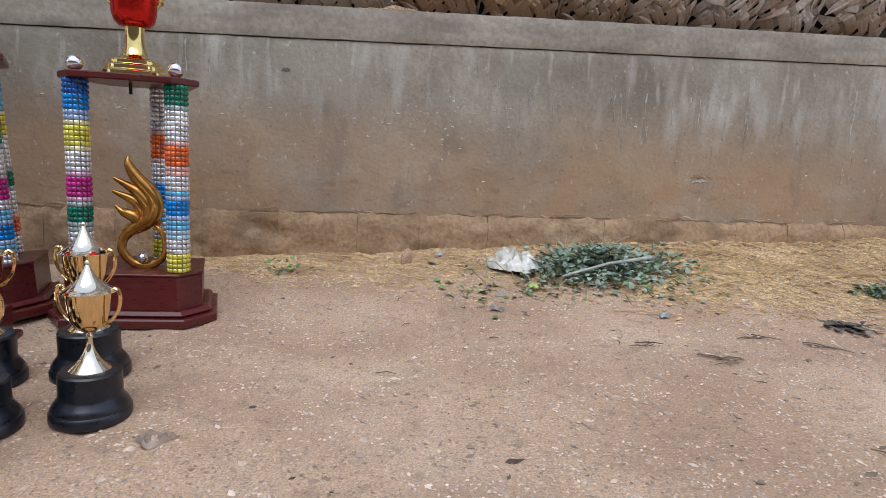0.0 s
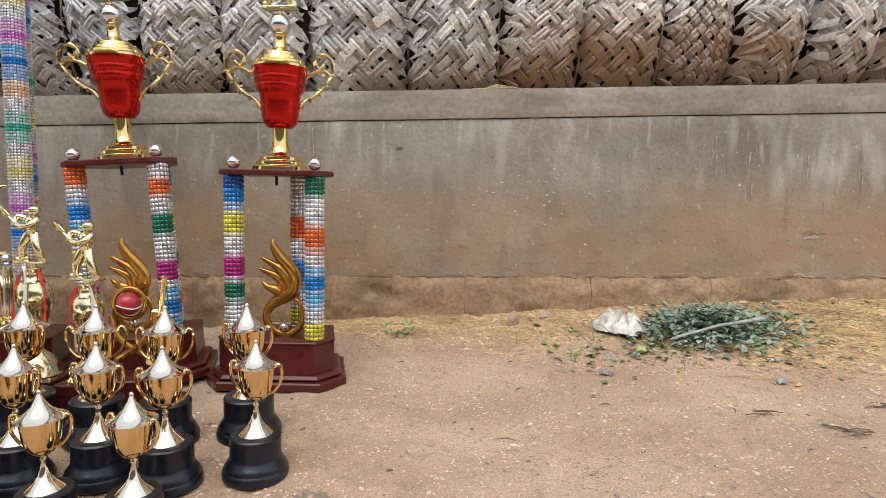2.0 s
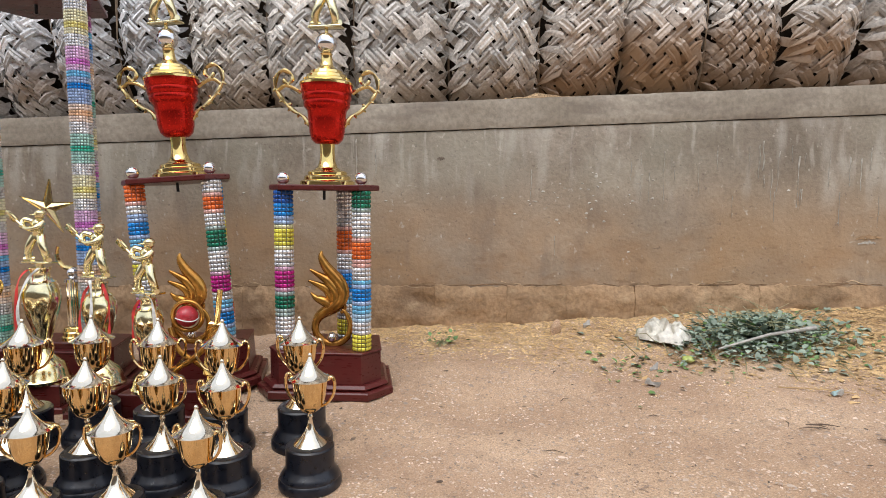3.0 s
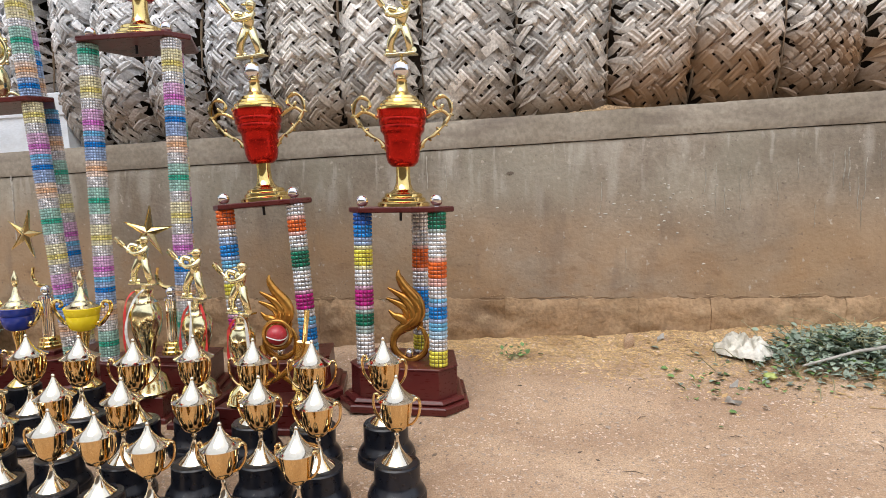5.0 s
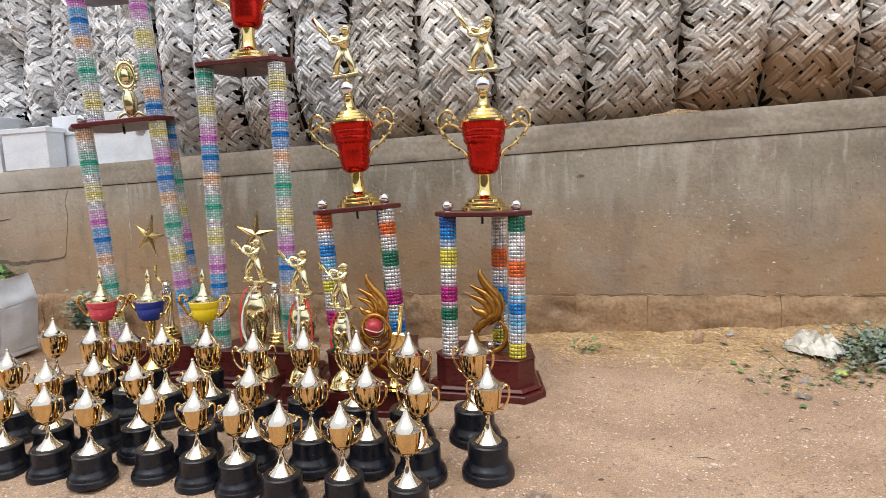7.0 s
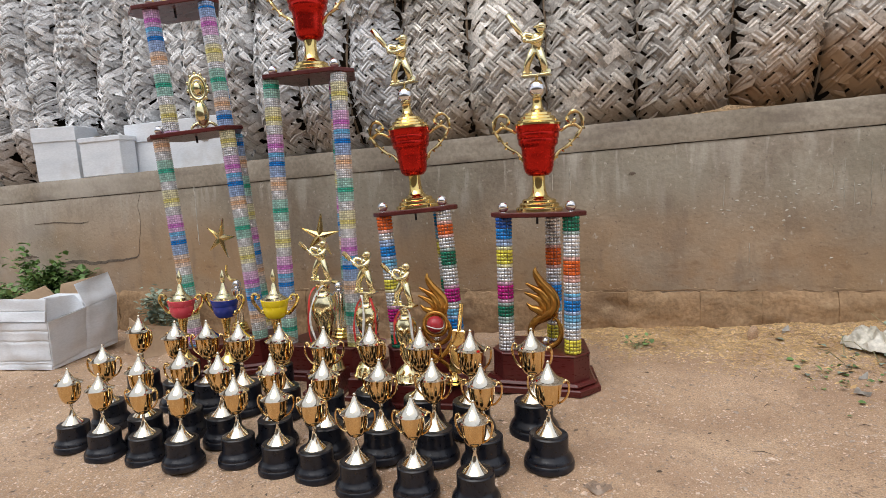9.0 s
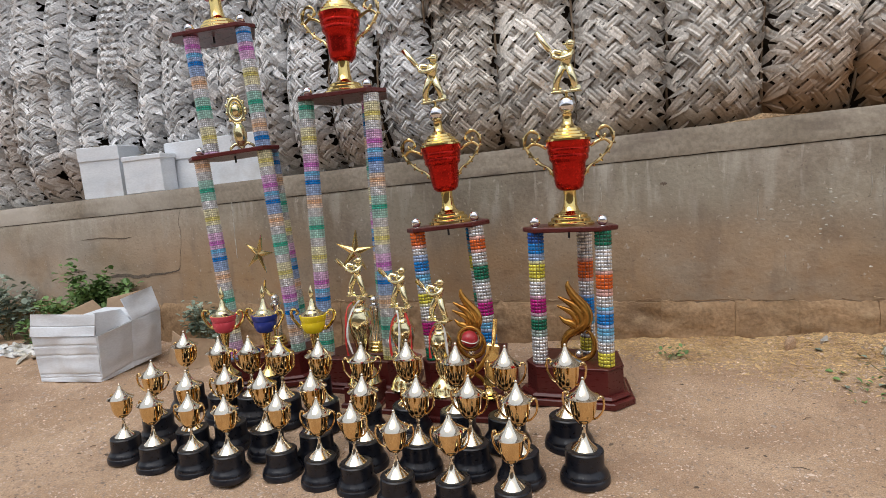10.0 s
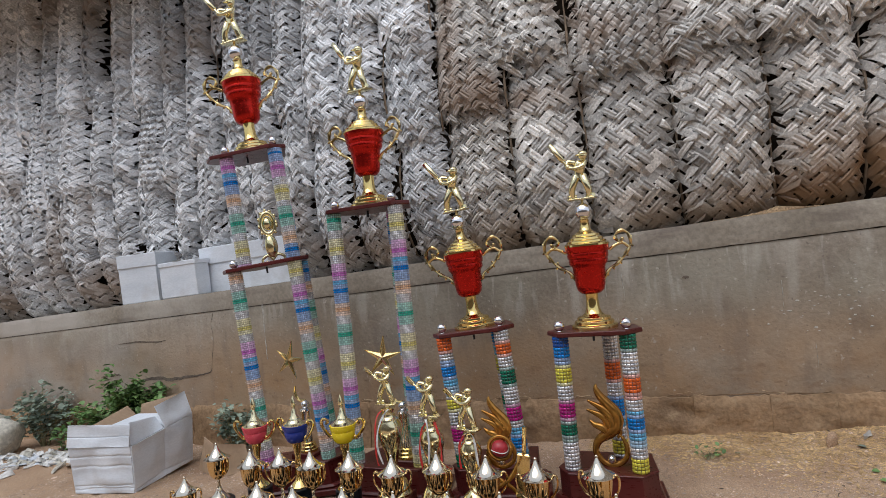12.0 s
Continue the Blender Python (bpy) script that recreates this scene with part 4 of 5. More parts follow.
def ball_trophy(x, y):
    """An amber flame round a red ball with a gold bat beside it, on a maroon block."""
    t = thing("ball_trophy", "amber flame trophy with red cricket ball and gold bat", "trophy", pose(x, y, ground_z(x, y), 0, 0, 4))
    part("base", join(block(0, 0, 0.22, 0.13, 0, 0.022, 0.004), block(0, 0, 0.19, 0.108, 0.020, 0.088, 0.003)), M_MAROON, t, "maroon lacquered block base", 30)
    flame(t, -0.004, 0.012, 0.205, 0.82)
    part("stand", join(tube(smooth_path([(-0.06, 0, 0.088), (-0.05, 0, 0.13), (-0.005, -0.02, 0.16), (0.03, -0.022, 0.19), (0.06, -0.01, 0.24)], 5), [0.009] * 21, 8), tube(smooth_path([(0.05, 0, 0.088), (0.03, -0.01, 0.14), (-0.03, -0.02, 0.19), (-0.06, -0.005, 0.25)], 5), [0.008] * 16, 8), tube([(0.040 * math.cos(a), -0.034, 0.29 + 0.040 * math.sin(a)) for a in np.linspace(0, 6.28, 25)], 0.0065, 8)), M_RESIN, t, "amber-gold resin scrolls", 60)
    ball = part("ball", sphere((0, -0.038, 0.29), 0.029, 22, 14), M_BALLRED, t, "red cricket ball")
    part("seam", tube([(0.0292 * math.cos(a), -0.038 + 0.0292 * math.sin(a), 0.284 + 0.004 * math.sin(2 * a)) for a in np.linspace(0, 6.28, 30)], 0.0016, 5), M_WHITE, ball, "white stitched seam")
    bat = part("bat", join(moved(block(0, 0, 0.042, 0.014, 0.0, 0.150, 0.005), pose(0.066, -0.050, 0.128, 0, 7, 0)), moved(lathe([(0.0075, 0.145), (0.0075, 0.232), (0.0085, 0.238), (0.002, 0.240)], 12), pose(0.066, -0.050, 0.128, 0, 7, 0))), M_GOLD, t, "gold cricket bat")
    part("bat_foot", lathe([(0.034, 0.088), (0.034, 0.094), (0.026, 0.098), (0.026, 0.104), (0.018, 0.108), (0.010, 0.122), (0.010, 0.135)], 24, (0.062, -0.045)), M_GOLD, bat, "stepped gold foot")
    return t


ball_trophy(-0.905, 1.505)


def star_trophy(x, y, turn_z, tilt, label, aside=0.0):
    """A star held up by a curved arm on a fluted column."""
    t = thing("star_trophy", label, "trophy", pose(x, y, ground_z(x, y), 0, 0, turn_z), "star trophies")
    part("base", join(block(0, 0, 0.14, 0.12, 0, 0.02, 0.004), block(0, 0, 0.12, 0.10, 0.018, 0.16, 0.003)), M_MAROON, t, "maroon lacquered block base", 30)
    part("collar", lathe([(0.040, 0.16), (0.040, 0.170), (0.036, 0.174), (0.036, 0.184), (0.032, 0.188), (0.032, 0.198), (0.026, 0.202)], 28), M_GOLD, t, "stepped gold collar")
    V, F = [], []
    for z in (0.20, 0.345):
        for k in range(40):
            a, r = 2 * math.pi * k / 40, 0.021 if k % 2 else 0.0185
            V.append((r * math.cos(a), r * math.sin(a), z))
    F = [(k, (k + 1) % 40, 40 + (k + 1) % 40, 40 + k) for k in range(40)] + [tuple(range(39, -1, -1)), tuple(range(40, 80))]
    part("column", (V, F), M_SILVERGOLD, t, "fluted grey-gold column", 20)
    part("cap_ball", join(lathe([(0.026, 0.344), (0.026, 0.352), (0.018, 0.356)], 24), sphere((0, 0, 0.372), 0.019, 16, 10)), M_CHROME, t, "silver ball on a collar")
    arm = smooth_path([(0.0, 0, 0.385), (-0.030, 0, 0.392), (-0.050, 0, 0.42), (-0.046, 0, 0.455)], 5)
    part("arm", tube(arm, [0.009 - 0.0003 * i for i in range(len(arm))], 8), M_GOLD, t, "curved gold arm")
    pts = []
    for k in range(10):
        a = math.pi / 2 + k * math.pi / 5
        r = 0.090 if k % 2 == 0 else 0.023
        pts.append((r * math.cos(a), 0, r * math.sin(a)))
    V = pts + [(0, -0.010, 0), (0, 0.010, 0)]
    F = [((k + 1) % 10, k, 10) for k in range(10)] + [(k, (k + 1) % 10, 11) for k in range(10)]
    s = part("star", (V, F), M_OLDGOLD, t, "faceted bronze-gold star", 5)
    part("rim", tube([pts[k % 10] for k in range(11)], 0.0028, 6), M_PALEGOLD, s, "raised bright rim")
    s.matrix_basis = pose(-0.070 + aside, -0.004, 0.576, *tilt)
    return t


star_trophy(-1.395, 1.725, 0, (0, 6, 8), "gold star trophy on a fluted column")
star_trophy(-1.925, 1.78, 0, (0, 14, -6), "gold star trophy with its star turned aside", 0.008)


def narrow(profile, k=0.80):
    return [(r * k, z) for r, z in profile]


def enamel_cup(x, y, colour, spin):
    t = thing("enamel_cup_trophy", {"red": "rose-red enamel cup trophy with gold lid and handles", "blue": "navy blue enamel cup trophy with gold lid and handles", "yellow": "bright yellow enamel cup trophy with gold lid and handles"}[colour], "trophy", pose(x, y, ground_z(x, y), 0, 0, spin), "coloured enamel cups")
    part("plinth", lathe([(0.060, 0.0), (0.062, 0.004), (0.062, 0.02), (0.054, 0.034), (0.050, 0.046), (0.050, 0.112), (0.046, 0.115)], 36), M_BLACK, t, "round black plastic plinth")
    part("foot", lathe([(0.042, 0.115), (0.042, 0.12), (0.034, 0.128), (0.018, 0.142), (0.010, 0.165), (0.009, 0.2), (0.014, 0.2102), (0.011, 0.2204), (0.012, 0.2443), (0.018, 0.2784), (0.019, 0.292)], 32), M_GOLD, t, "flared gold foot and stem")
    bowl = part("bowl", lathe(narrow([(0.022, 0.29), (0.036, 0.293), (0.047, 0.302), (0.054, 0.318), (0.057, 0.334), (0.056, 0.338), (0.060, 0.342), (0.062, 0.352), (0.065, 0.362), (0.058, 0.363)]), 36), M_BOWLS[colour], t, colour + " enamelled bowl")
    part("lid", lathe(narrow([(0.060, 0.362), (0.060, 0.3655), (0.050, 0.3698), (0.040, 0.3741), (0.036, 0.3793), (0.026, 0.3836), (0.024, 0.3897), (0.016, 0.3984), (0.012, 0.4139), (0.006, 0.4261), (0.009, 0.4313), (0.013, 0.4434), (0.011, 0.4555), (0.004, 0.4711), (0.001, 0.478)]), 32), M_PALEGOLD, t, "stepped pale gold lid with spear finial")
    for s in (-1, 1):
        pts = [(s * 0.042, 0, 0.308), (s * 0.0582, 0, 0.312), (s * 0.0771, 0, 0.332), (s * 0.0933, 0, 0.358), (s * 0.0906, 0, 0.378), (s * 0.0744, 0, 0.382), (s * 0.0649, 0, 0.371), (s * 0.0731, 0, 0.363)]
        part("handle", join(tube(smooth_path(pts, 4), [0.0062] * 20 + [0.005] * 9, 8), sphere((s * 0.050, 0, 0.315), 0.0075, 10, 8)), M_GOLD, bowl, "thick gold scroll handle")
    return t


enamel_cup(-1.955, 1.475, "red", 8)
enamel_cup(-1.768, 1.495, "blue", -6)
enamel_cup(-1.546, 1.500, "yellow", 4)

# gold rosette on the tallest trophy's lower shelf
rosette = part("rosette", join(tube([(0.028 * math.cos(a), 0, 0.135 + 0.034 * math.sin(a)) for a in np.linspace(0, 6.28, 25)], 0.008, 8, 0.7), sphere((0, 0.004, 0.135), 0.022, 14, 8), *[sphere((0.036 * math.cos(a), 0, 0.135 + 0.042 * math.sin(a)), 0.0065, 8, 6) for a in np.arange(0, 6.2, 0.55)], moved(sphere((0, 0, 0), 0.026, 14, 8, 1.45), pose(0, 0, 0.062)), *[tube(smooth_path([(0, 0, 0.02), (s * 0.02, 0, 0.034), (s * 0.045, 0, 0.022), (s * 0.036, 0, 0.008), (s * 0.024, 0, 0.014)], 4), 0.005, 7) for s in (-1, 1)], tube([(0, 0, 0.0), (0, 0, 0.05)], 0.005, 7)), M_PALEGOLD, trophy_d, "pale gold rosette ornament", 60)
rosette.matrix_basis = pose(0.035, -0.03, 1.017, 0, 0, 15) @ Matrix.Diagonal((1.1, 1.0, 1.42, 1.0))


# ---- cardboard boxes ----
def sheet(a, b, c, d, thick=0.005, sag=0.004, seed=0, dents=(), folds=()):
    """A card panel with corners a, b, c, d, slightly buckled, with thickness."""
    a, b, c, d = map(Vector, (a, b, c, d))
    n = (b - a).cross(d - a).normalized()
    V, F, k = [], [], 41 if dents or folds else 17
    for side in (0, 1):
        for j in range(k):
            for i in range(k):
                u, v = i / (k - 1), j / (k - 1)
                p = a * (1 - u) * (1 - v) + b * u * (1 - v) + c * u * v + d * (1 - u) * v
                e = 4 * math.sqrt(max(0, u * (1 - u) * v * (1 - v)))
                V.append(tuple(p + n * (e * (noise.noise(p * 7 + Vector((seed, 0, 0))) * 2 + noise.noise(Vector((p.x * 3, p.y * 3, p.z * 22 + seed))) * 0.35) * sag - 0.006 * (sum(math.exp(-((v - q + 0.02 * math.sin(5 * u + seed)) / 0.018) ** 2) for q in dents) + sum(math.exp(-((u - q) / 0.016) ** 2) for q in folds)) + side * thick)))
    for j in range(k - 1):
        for i in range(k - 1):
            q = j * k + i
            F.append((q + k, q + k + 1, q + 1, q))
            F.append((q + k * k, q + 1 + k * k, q + k + 1 + k * k, q + k + k * k))
    rim = [i for i in range(k)] + [j * k + k - 1 for j in range(1, k)] + [(k - 1) * k + i for i in range(k - 2, -1, -1)] + [j * k for j in range(k - 2, 0, -1)]
    for i, q in enumerate(rim):
        r = rim[(i + 1) % len(rim)]
        F.append((q, r, r + k * k, q + k * k))
    return V, F


def open_box():
    t = thing("cardboard_box", "open white corrugated cardboard box with raised flaps on the ground", "box", pose(0, 0, 0))
    z0, z1 = -0.033, 0.195
    fl, fr, br, bl = Vector((-3.165, 1.535, 0)), Vector((-2.828, 1.592, 0)), Vector((-2.90, 2.02, 0)), Vector((-3.22, 1.97, 0))

    def at(p, z, out=0.0):
        c = (fl + fr + br + bl) / 4
        d = (p - c).normalized()
        return Vector((p.x + d.x * out, p.y + d.y * out, z))
    up = lambda p: at(p, z1 + (0.034 if p in (br,) else 0.0) + (0.02 if p in (bl,) else 0.0), 0.018)
    part("front", sheet(at(fl, z0), at(fr, z0), up(fr), up(fl), sag=0.014, seed=1, dents=(0.10, 0.16, 0.58, 0.80)), M_CARD, t)
    part("side", sheet(at(fr, z0), at(br, z0 + 0.01), up(br), up(fr), sag=0.014, seed=2, dents=(0.07,), folds=(0.52,)), M_CARD, t)
    part("side", sheet(at(bl, z0), at(fl, z0), up(fl), up(bl), sag=0.012, seed=3), M_CARD, t)
    part("back", sheet(at(br, z0 + 0.01), at(bl, z0), up(bl), up(br), sag=0.012, seed=4), M_CARD, t)
    part("bottom", sheet(at(fl, z0 + 0.006), at(bl, z0 + 0.006), at(br, z0 + 0.010), at(fr, z0 + 0.006), sag=0.002, seed=5), M_KRAFT, t)
    ff = Vector((0.004, 0.014, 0.108))
    lip = Vector((0, -0.007, 0.003))
    part("flap", sheet(up(fl) + lip, up(fr) + lip, up(fr) + lip + ff * 0.94, up(fl) + lip + ff, sag=0.010, seed=6, dents=(0.45,)), M_CARD, t, "raised front flap")
    mid = up(fr).lerp(up(br), 0.52)
    part("flap", sheet(mid, up(br), up(br) + Vector((-0.045, 0.0, 0.125)), mid + Vector((-0.05, -0.01, 0.115)), sag=0.012, seed=7), M_CARD, t, "upright side flap")
    inner = lambda p, z: at(p, z, -0.03)
    part("flap", sheet(inner(fr, z1 + 0.015), inner(br, z1 + 0.045), inner(bl, z1 + 0.05), inner(fl, z1 + 0.03), sag=0.02, seed=8), M_CARD, t, "white flaps folded over the opening")
    part("flap", sheet(up(fr) + Vector((-0.012, 0.004, 0.0)), mid + Vector((-0.012, 0, 0)), mid + Vector((-0.07, 0.0, 0.06)), up(fr) + Vector((-0.04, 0.03, 0.105)), sag=0.008, seed=12), M_CARD, t, "side flap bent inwards")
    part("flap", sheet(up(br).lerp(up(bl), 0.25), up(bl), up(bl) + Vector((0.0, 0.02, 0.075)), up(br).lerp(up(bl), 0.25) + Vector((0, 0.02, 0.115)), sag=0.006, seed=9), M_KRAFT, t, "brown inner face of the back flap")
    part("flap", sheet(up(bl), up(fl), up(fl) + Vector((-0.05, 0.02, 0.03)), up(bl) + Vector((-0.09, 0.0, 0.07)), sag=0.006, seed=10), M_KRAFT, t, "brown inner face of the outer flap")


open_box()


def closed_box(x0, x1, high, y0=2.405, depth=0.26, lid=0.09, spin=0.0, label="white corrugated cardboard box standing on the wall"):
    """A closed carton standing on the sloping wall top."""
    xm = (x0 + x1) / 2
    w = x1 - x0
    t = thing("carton", label, "box", pose(xm, y0 + depth / 2, wall_top(xm) + 0.002, 0, -2.2, spin), "cartons on the wall")
    body = block(0, 0, w, depth, 0, high - lid, 0.004)
    V = [(x + lump((x, y, z), 6, 0.006), y + lump((z, x, y), 6, 0.006), z) for x, y, z in body[0]]
    part("body", (V, body[1]), M_CARD, t, "", 30)
    part("lid_flap", moved(block(0, 0, w + 0.012, depth + 0.012, 0, lid, 0.004), pose(0.004, -0.003, high - lid - 0.004, 1.5, 0.8, 0)), M_CARD, t, "folded-over top flap", 30)
    part("tape", moved(block(0, 0, 0.05, depth + 0.02, 0, 0.0015, 0.0004), pose(0.004, -0.003, high - 0.002, 1.5, 0.8, 0)), M_BAG, t, "packing tape")


closed_box(-3.825, -3.555, 0.335, y0=2.41, spin=15)
closed_box(-3.42, -3.13, 0.235, y0=2.385, depth=0.12, lid=0.03, spin=3, label="smaller white carton with a torn face on the wall")
closed_box(-3.21, -2.43, 0.30, y0=2.53, depth=0.22, lid=0.11, spin=0, label="wide white carton standing on the wall by the trophies")

# scraps of folded card beside the boxes
scrap = thing("folded_card", "folded scrap of brown cardboard standing on the earth", "cardboard", pose(0, 0, 0))
part("panel", sheet((-2.63, 1.86, -0.03), (-2.52, 1.80, -0.03), (-2.56, 1.85, 0.125), (-2.67, 1.90, 0.145), sag=0.01, seed=21), M_KRAFT, scrap)
part("panel", sheet((-2.52, 1.80, -0.03), (-2.42, 1.95, -0.03), (-2.47, 1.97, 0.09), (-2.56, 1.85, 0.125), sag=0.01, seed=22), M_KRAFT, scrap)


# ---- plants ----
def leaves(rng, n, spot, size, droop=0.3):
    """n small folded leaves; spot(rng) gives a place and an outward way."""
    V, F = [], []
    for _ in range(n):
        p, out = spot(rng)
        out = (out + Vector((rng.uniform(-1, 1), rng.uniform(-1, 1), rng.uniform(-droop, 0.7)))).normalized()
        side = out.cross(Vector((rng.uniform(-0.4, 0.4), rng.uniform(-0.4, 0.4), 1))).normalized()
        up = side.cross(out)
        L = size * rng.uniform(0.6, 1.35)
        W = L * rng.uniform(0.30, 0.42)
        o = len(V)
        for along, across, lift in ((0, 0, 0), (0.35, -1, 0.10), (0.40, 0, -0.02), (0.35, 1, 0.10), (0.75, -0.75, 0.04), (0.78, 0, -0.08), (0.75, 0.75, 0.04), (1.0, 0, -0.16)):
            V.append(tuple(p + out * (along * L) + side * (across * W) + up * (lift * L)))
        F += [(o, o + 1, o + 2), (o, o + 2, o + 3), (o + 1, o + 4, o + 5, o + 2), (o + 2, o + 5, o + 6, o + 3), (o + 4, o + 7, o + 5), (o + 5, o + 7, o + 6)]
    return V, F


def bush(label, x, y, high, wide, n, size, seed, material=None):
    rng = random.Random(seed)
    z = ground_z(x, y)
    t = thing("weed_bush", label, "plant", pose(x, y, z))
    tips, stems = [], []
    for _ in range(16):
        a, r = rng.uniform(0, 6.28), rng.uniform(0.1, 1) * wide
        tip = Vector((r * math.cos(a), r * math.sin(a) * 0.6, high * rng.uniform(0.55, 1.0) * (1 - 0.35 * r / wide)))
        path = smooth_path([(0.02 * math.cos(a), 0.02 * math.sin(a), -0.01), tuple(tip * 0.5 + Vector((0, 0, 0.12 * high))), tuple(tip)], 4)
        stems.append(tube(path, [0.0035 - 0.0003 * i for i in range(len(path))], 5))
        tips.append(path)
    for g in stems:
        part("stem", g, M_STEM, t)

    def spot(r):
        path = r.choice(tips)
        p = path[r.randrange(2, len(path))]
        return p + Vector((r.gauss(0, 0.03), r.gauss(0, 0.025), r.gauss(0, 0.025))), Vector((p.x, p.y, 0)).normalized() * 0.6
    tagged(part("foliage", leaves(rng, n, spot, size), material or M_LEAF, t, "small green leaves", 80), kind="stuff")


bush("leafy green weed bush growing by the wall foot", -3.66, 2.20, 0.56, 0.34, 2200, 0.038, 1)
bush("small sparse green weed by the wall foot", -2.80, 2.25, 0.34, 0.19, 380, 0.036, 2, M_WILT)
bush("greyish weed bush at the wall foot beyond the boxes", -4.45, 2.22, 0.46, 0.28, 600, 0.042, 3, M_WILT)
bush("low green weed among litter by the wall", -4.05, 2.16, 0.20, 0.16, 200, 0.036, 5)
bush("tiny green seedling in the husks", -0.245, 2.131, 0.028, 0.035, 46, 0.018, 4)

# heap of cut weeds on the husks
heap_rng = random.Random(8)
heap = thing("weed_heap", "heap of wilted grey-green cut weeds lying on grain husks", "plant", pose(0, 0, 0))


def heap_spot(r):
    a, q = r.uniform(0, 6.28), abs(r.gauss(0, 0.50))
    x, y = 0.90 + 0.37 * q * math.cos(a) + 0.09 * q * math.sin(a), min(2.34, 2.11 + 0.21 * q * math.sin(a))
    return Vector((x, y, ground_z(x, y) + max(0.004, 0.070 * max(0, 1 - q * 0.8) * r.uniform(0.2, 1.1)))), Vector((math.cos(a), math.sin(a), 0.15)) * 0.7


def straggle_spot(r):
    x = r.uniform(0.30, 1.35)
    y = 1.86 + 0.25 * (x - 0.4) + r.gauss(0, 0.07)
    return Vector((x, y, ground_z(x, y) + 0.006)), Vector((r.uniform(-1, 1), r.uniform(-1, 1), 0.1))


part("wilted_leaves", leaves(heap_rng, 1900, heap_spot, 0.026), M_WILT, heap, "wilted grey-green leaves", 80)
part("fresh_leaves", leaves(heap_rng, 220, heap_spot, 0.024), M_LEAF, heap, "fresher green leaves", 80)
part("straggling_leaves", leaves(heap_rng, 90, straggle_spot, 0.022), M_LEAF, heap, "loose green leaves on the ground", 80)
st = []
for _ in range(170):
    p, d = heap_spot(heap_rng)
    q = p + Vector((heap_rng.uniform(-0.14, 0.14), heap_rng.uniform(-0.10, 0.10), 0))
    q.y = min(q.y, 2.34)
    q.z = ground_z(q.x, q.y) + heap_rng.choice([0.004, 0.01, 0.02, 0.05, 0.09]) * heap_rng.uniform(0.6, 1.3)
    st.append(tube([tuple(p), tuple((p + q) / 2 + Vector((0, 0, 0.015))), tuple(q)], [0.0016, 0.0015, 0.0008], 5))
for g in st:
    part("stem", g, M_STEM, heap)

stick = thing("stick", "grey weathered stick lying on the weed heap", "stick", pose(0, 0, 0))
part("wood", tube([(0.71, 1.965, ground_z(0.71, 1.965) + 0.040), (0.90, 2.02, ground_z(0.90, 2.02) + 0.062), (1.10, 2.09, ground_z(1.10, 2.09) + 0.056)], [0.0035, 0.0055, 0.008], 9), M_STICK, stick)

bag = thing("plastic_bag", "dirty white crumpled plastic bag beside the weed heap", "bag", pose(0.585, 2.15, ground_z(0.585, 2.15) - 0.004, 0, 0, -20))
V, F = [], []
for j in range(30):
    for i in range(34):
        u, v = i / 33 * 2 - 1, j / 29 * 2 - 1
        a = math.atan2(v, u)
        reach = 0.80 + 0.34 * noise.noise(Vector((math.cos(a) * 1.3, math.sin(a) * 1.3, 3.0)))
        square = max(abs(u), abs(v)) / max(1e-6, math.hypot(u, v))
        x, y = u * 0.125 * reach * square * 1.1, v * 0.092 * reach * square * 1.1
        r = max(0.0, 1 - max(abs(u), abs(v)) ** 2)
        ridge = sum((1 - abs(noise.noise(Vector((u * f + 0.7 * v, v * f * 0.6 - u * 0.5, h)))) * 2.2) * w for f, h, w in ((1.5, 1.0, 0.6), (3.4, 4.0, 0.3), (7.0, 8.0, 0.12)))
        V.append((x + 0.018 * noise.noise(Vector((u * 3, v * 3, 6))), y + 0.018 * noise.noise(Vector((v * 3, u * 3, 9))), 0.004 + max(0.0, 0.085 * r ** 0.7 * ridge) + 0.010 * abs(noise.noise(Vector((u * 6, v * 6, 2))))))
F = [(j * 34 + i, j * 34 + i + 1, (j + 1) * 34 + i + 1, (j + 1) * 34 + i) for j in range(29) for i in range(33)]
part("film", (V, F), M_BAG, bag, "", 60)

lime = thing("green_scrap", "pale yellow-green leaf scrap beside the weeds", "litter", pose(0.607, 1.954, ground_z(0.607, 1.954)))
part("leaf", moved(sphere((0, 0, 0.010), 0.022, 12, 8, 0.5), pose(0, 0, 0)), shade("lime_leaf", (0.38, 0.46, 0.10), (0.52, 0.58, 0.22), 0.5), lime)

dead = thing("dead_leaf_clump", "black charred clump of dead leaves on the earth", "litter", pose(1.573, 1.67, ground_z(1.573, 1.67)))
V, F = leaves(random.Random(5), 90, lambda r: (Vector((r.gauss(0, 0.034), r.gauss(0, 0.022), 0.004 + abs(r.gauss(0, 0.012)))), Vector((r.uniform(-1, 1), r.uniform(-1, 1), 0.0))), 0.034)
part("clump", ([(x, y, 0.003 + abs(z) * 0.42) for x, y, z in V], F), M_DEAD, dead, "", 80)

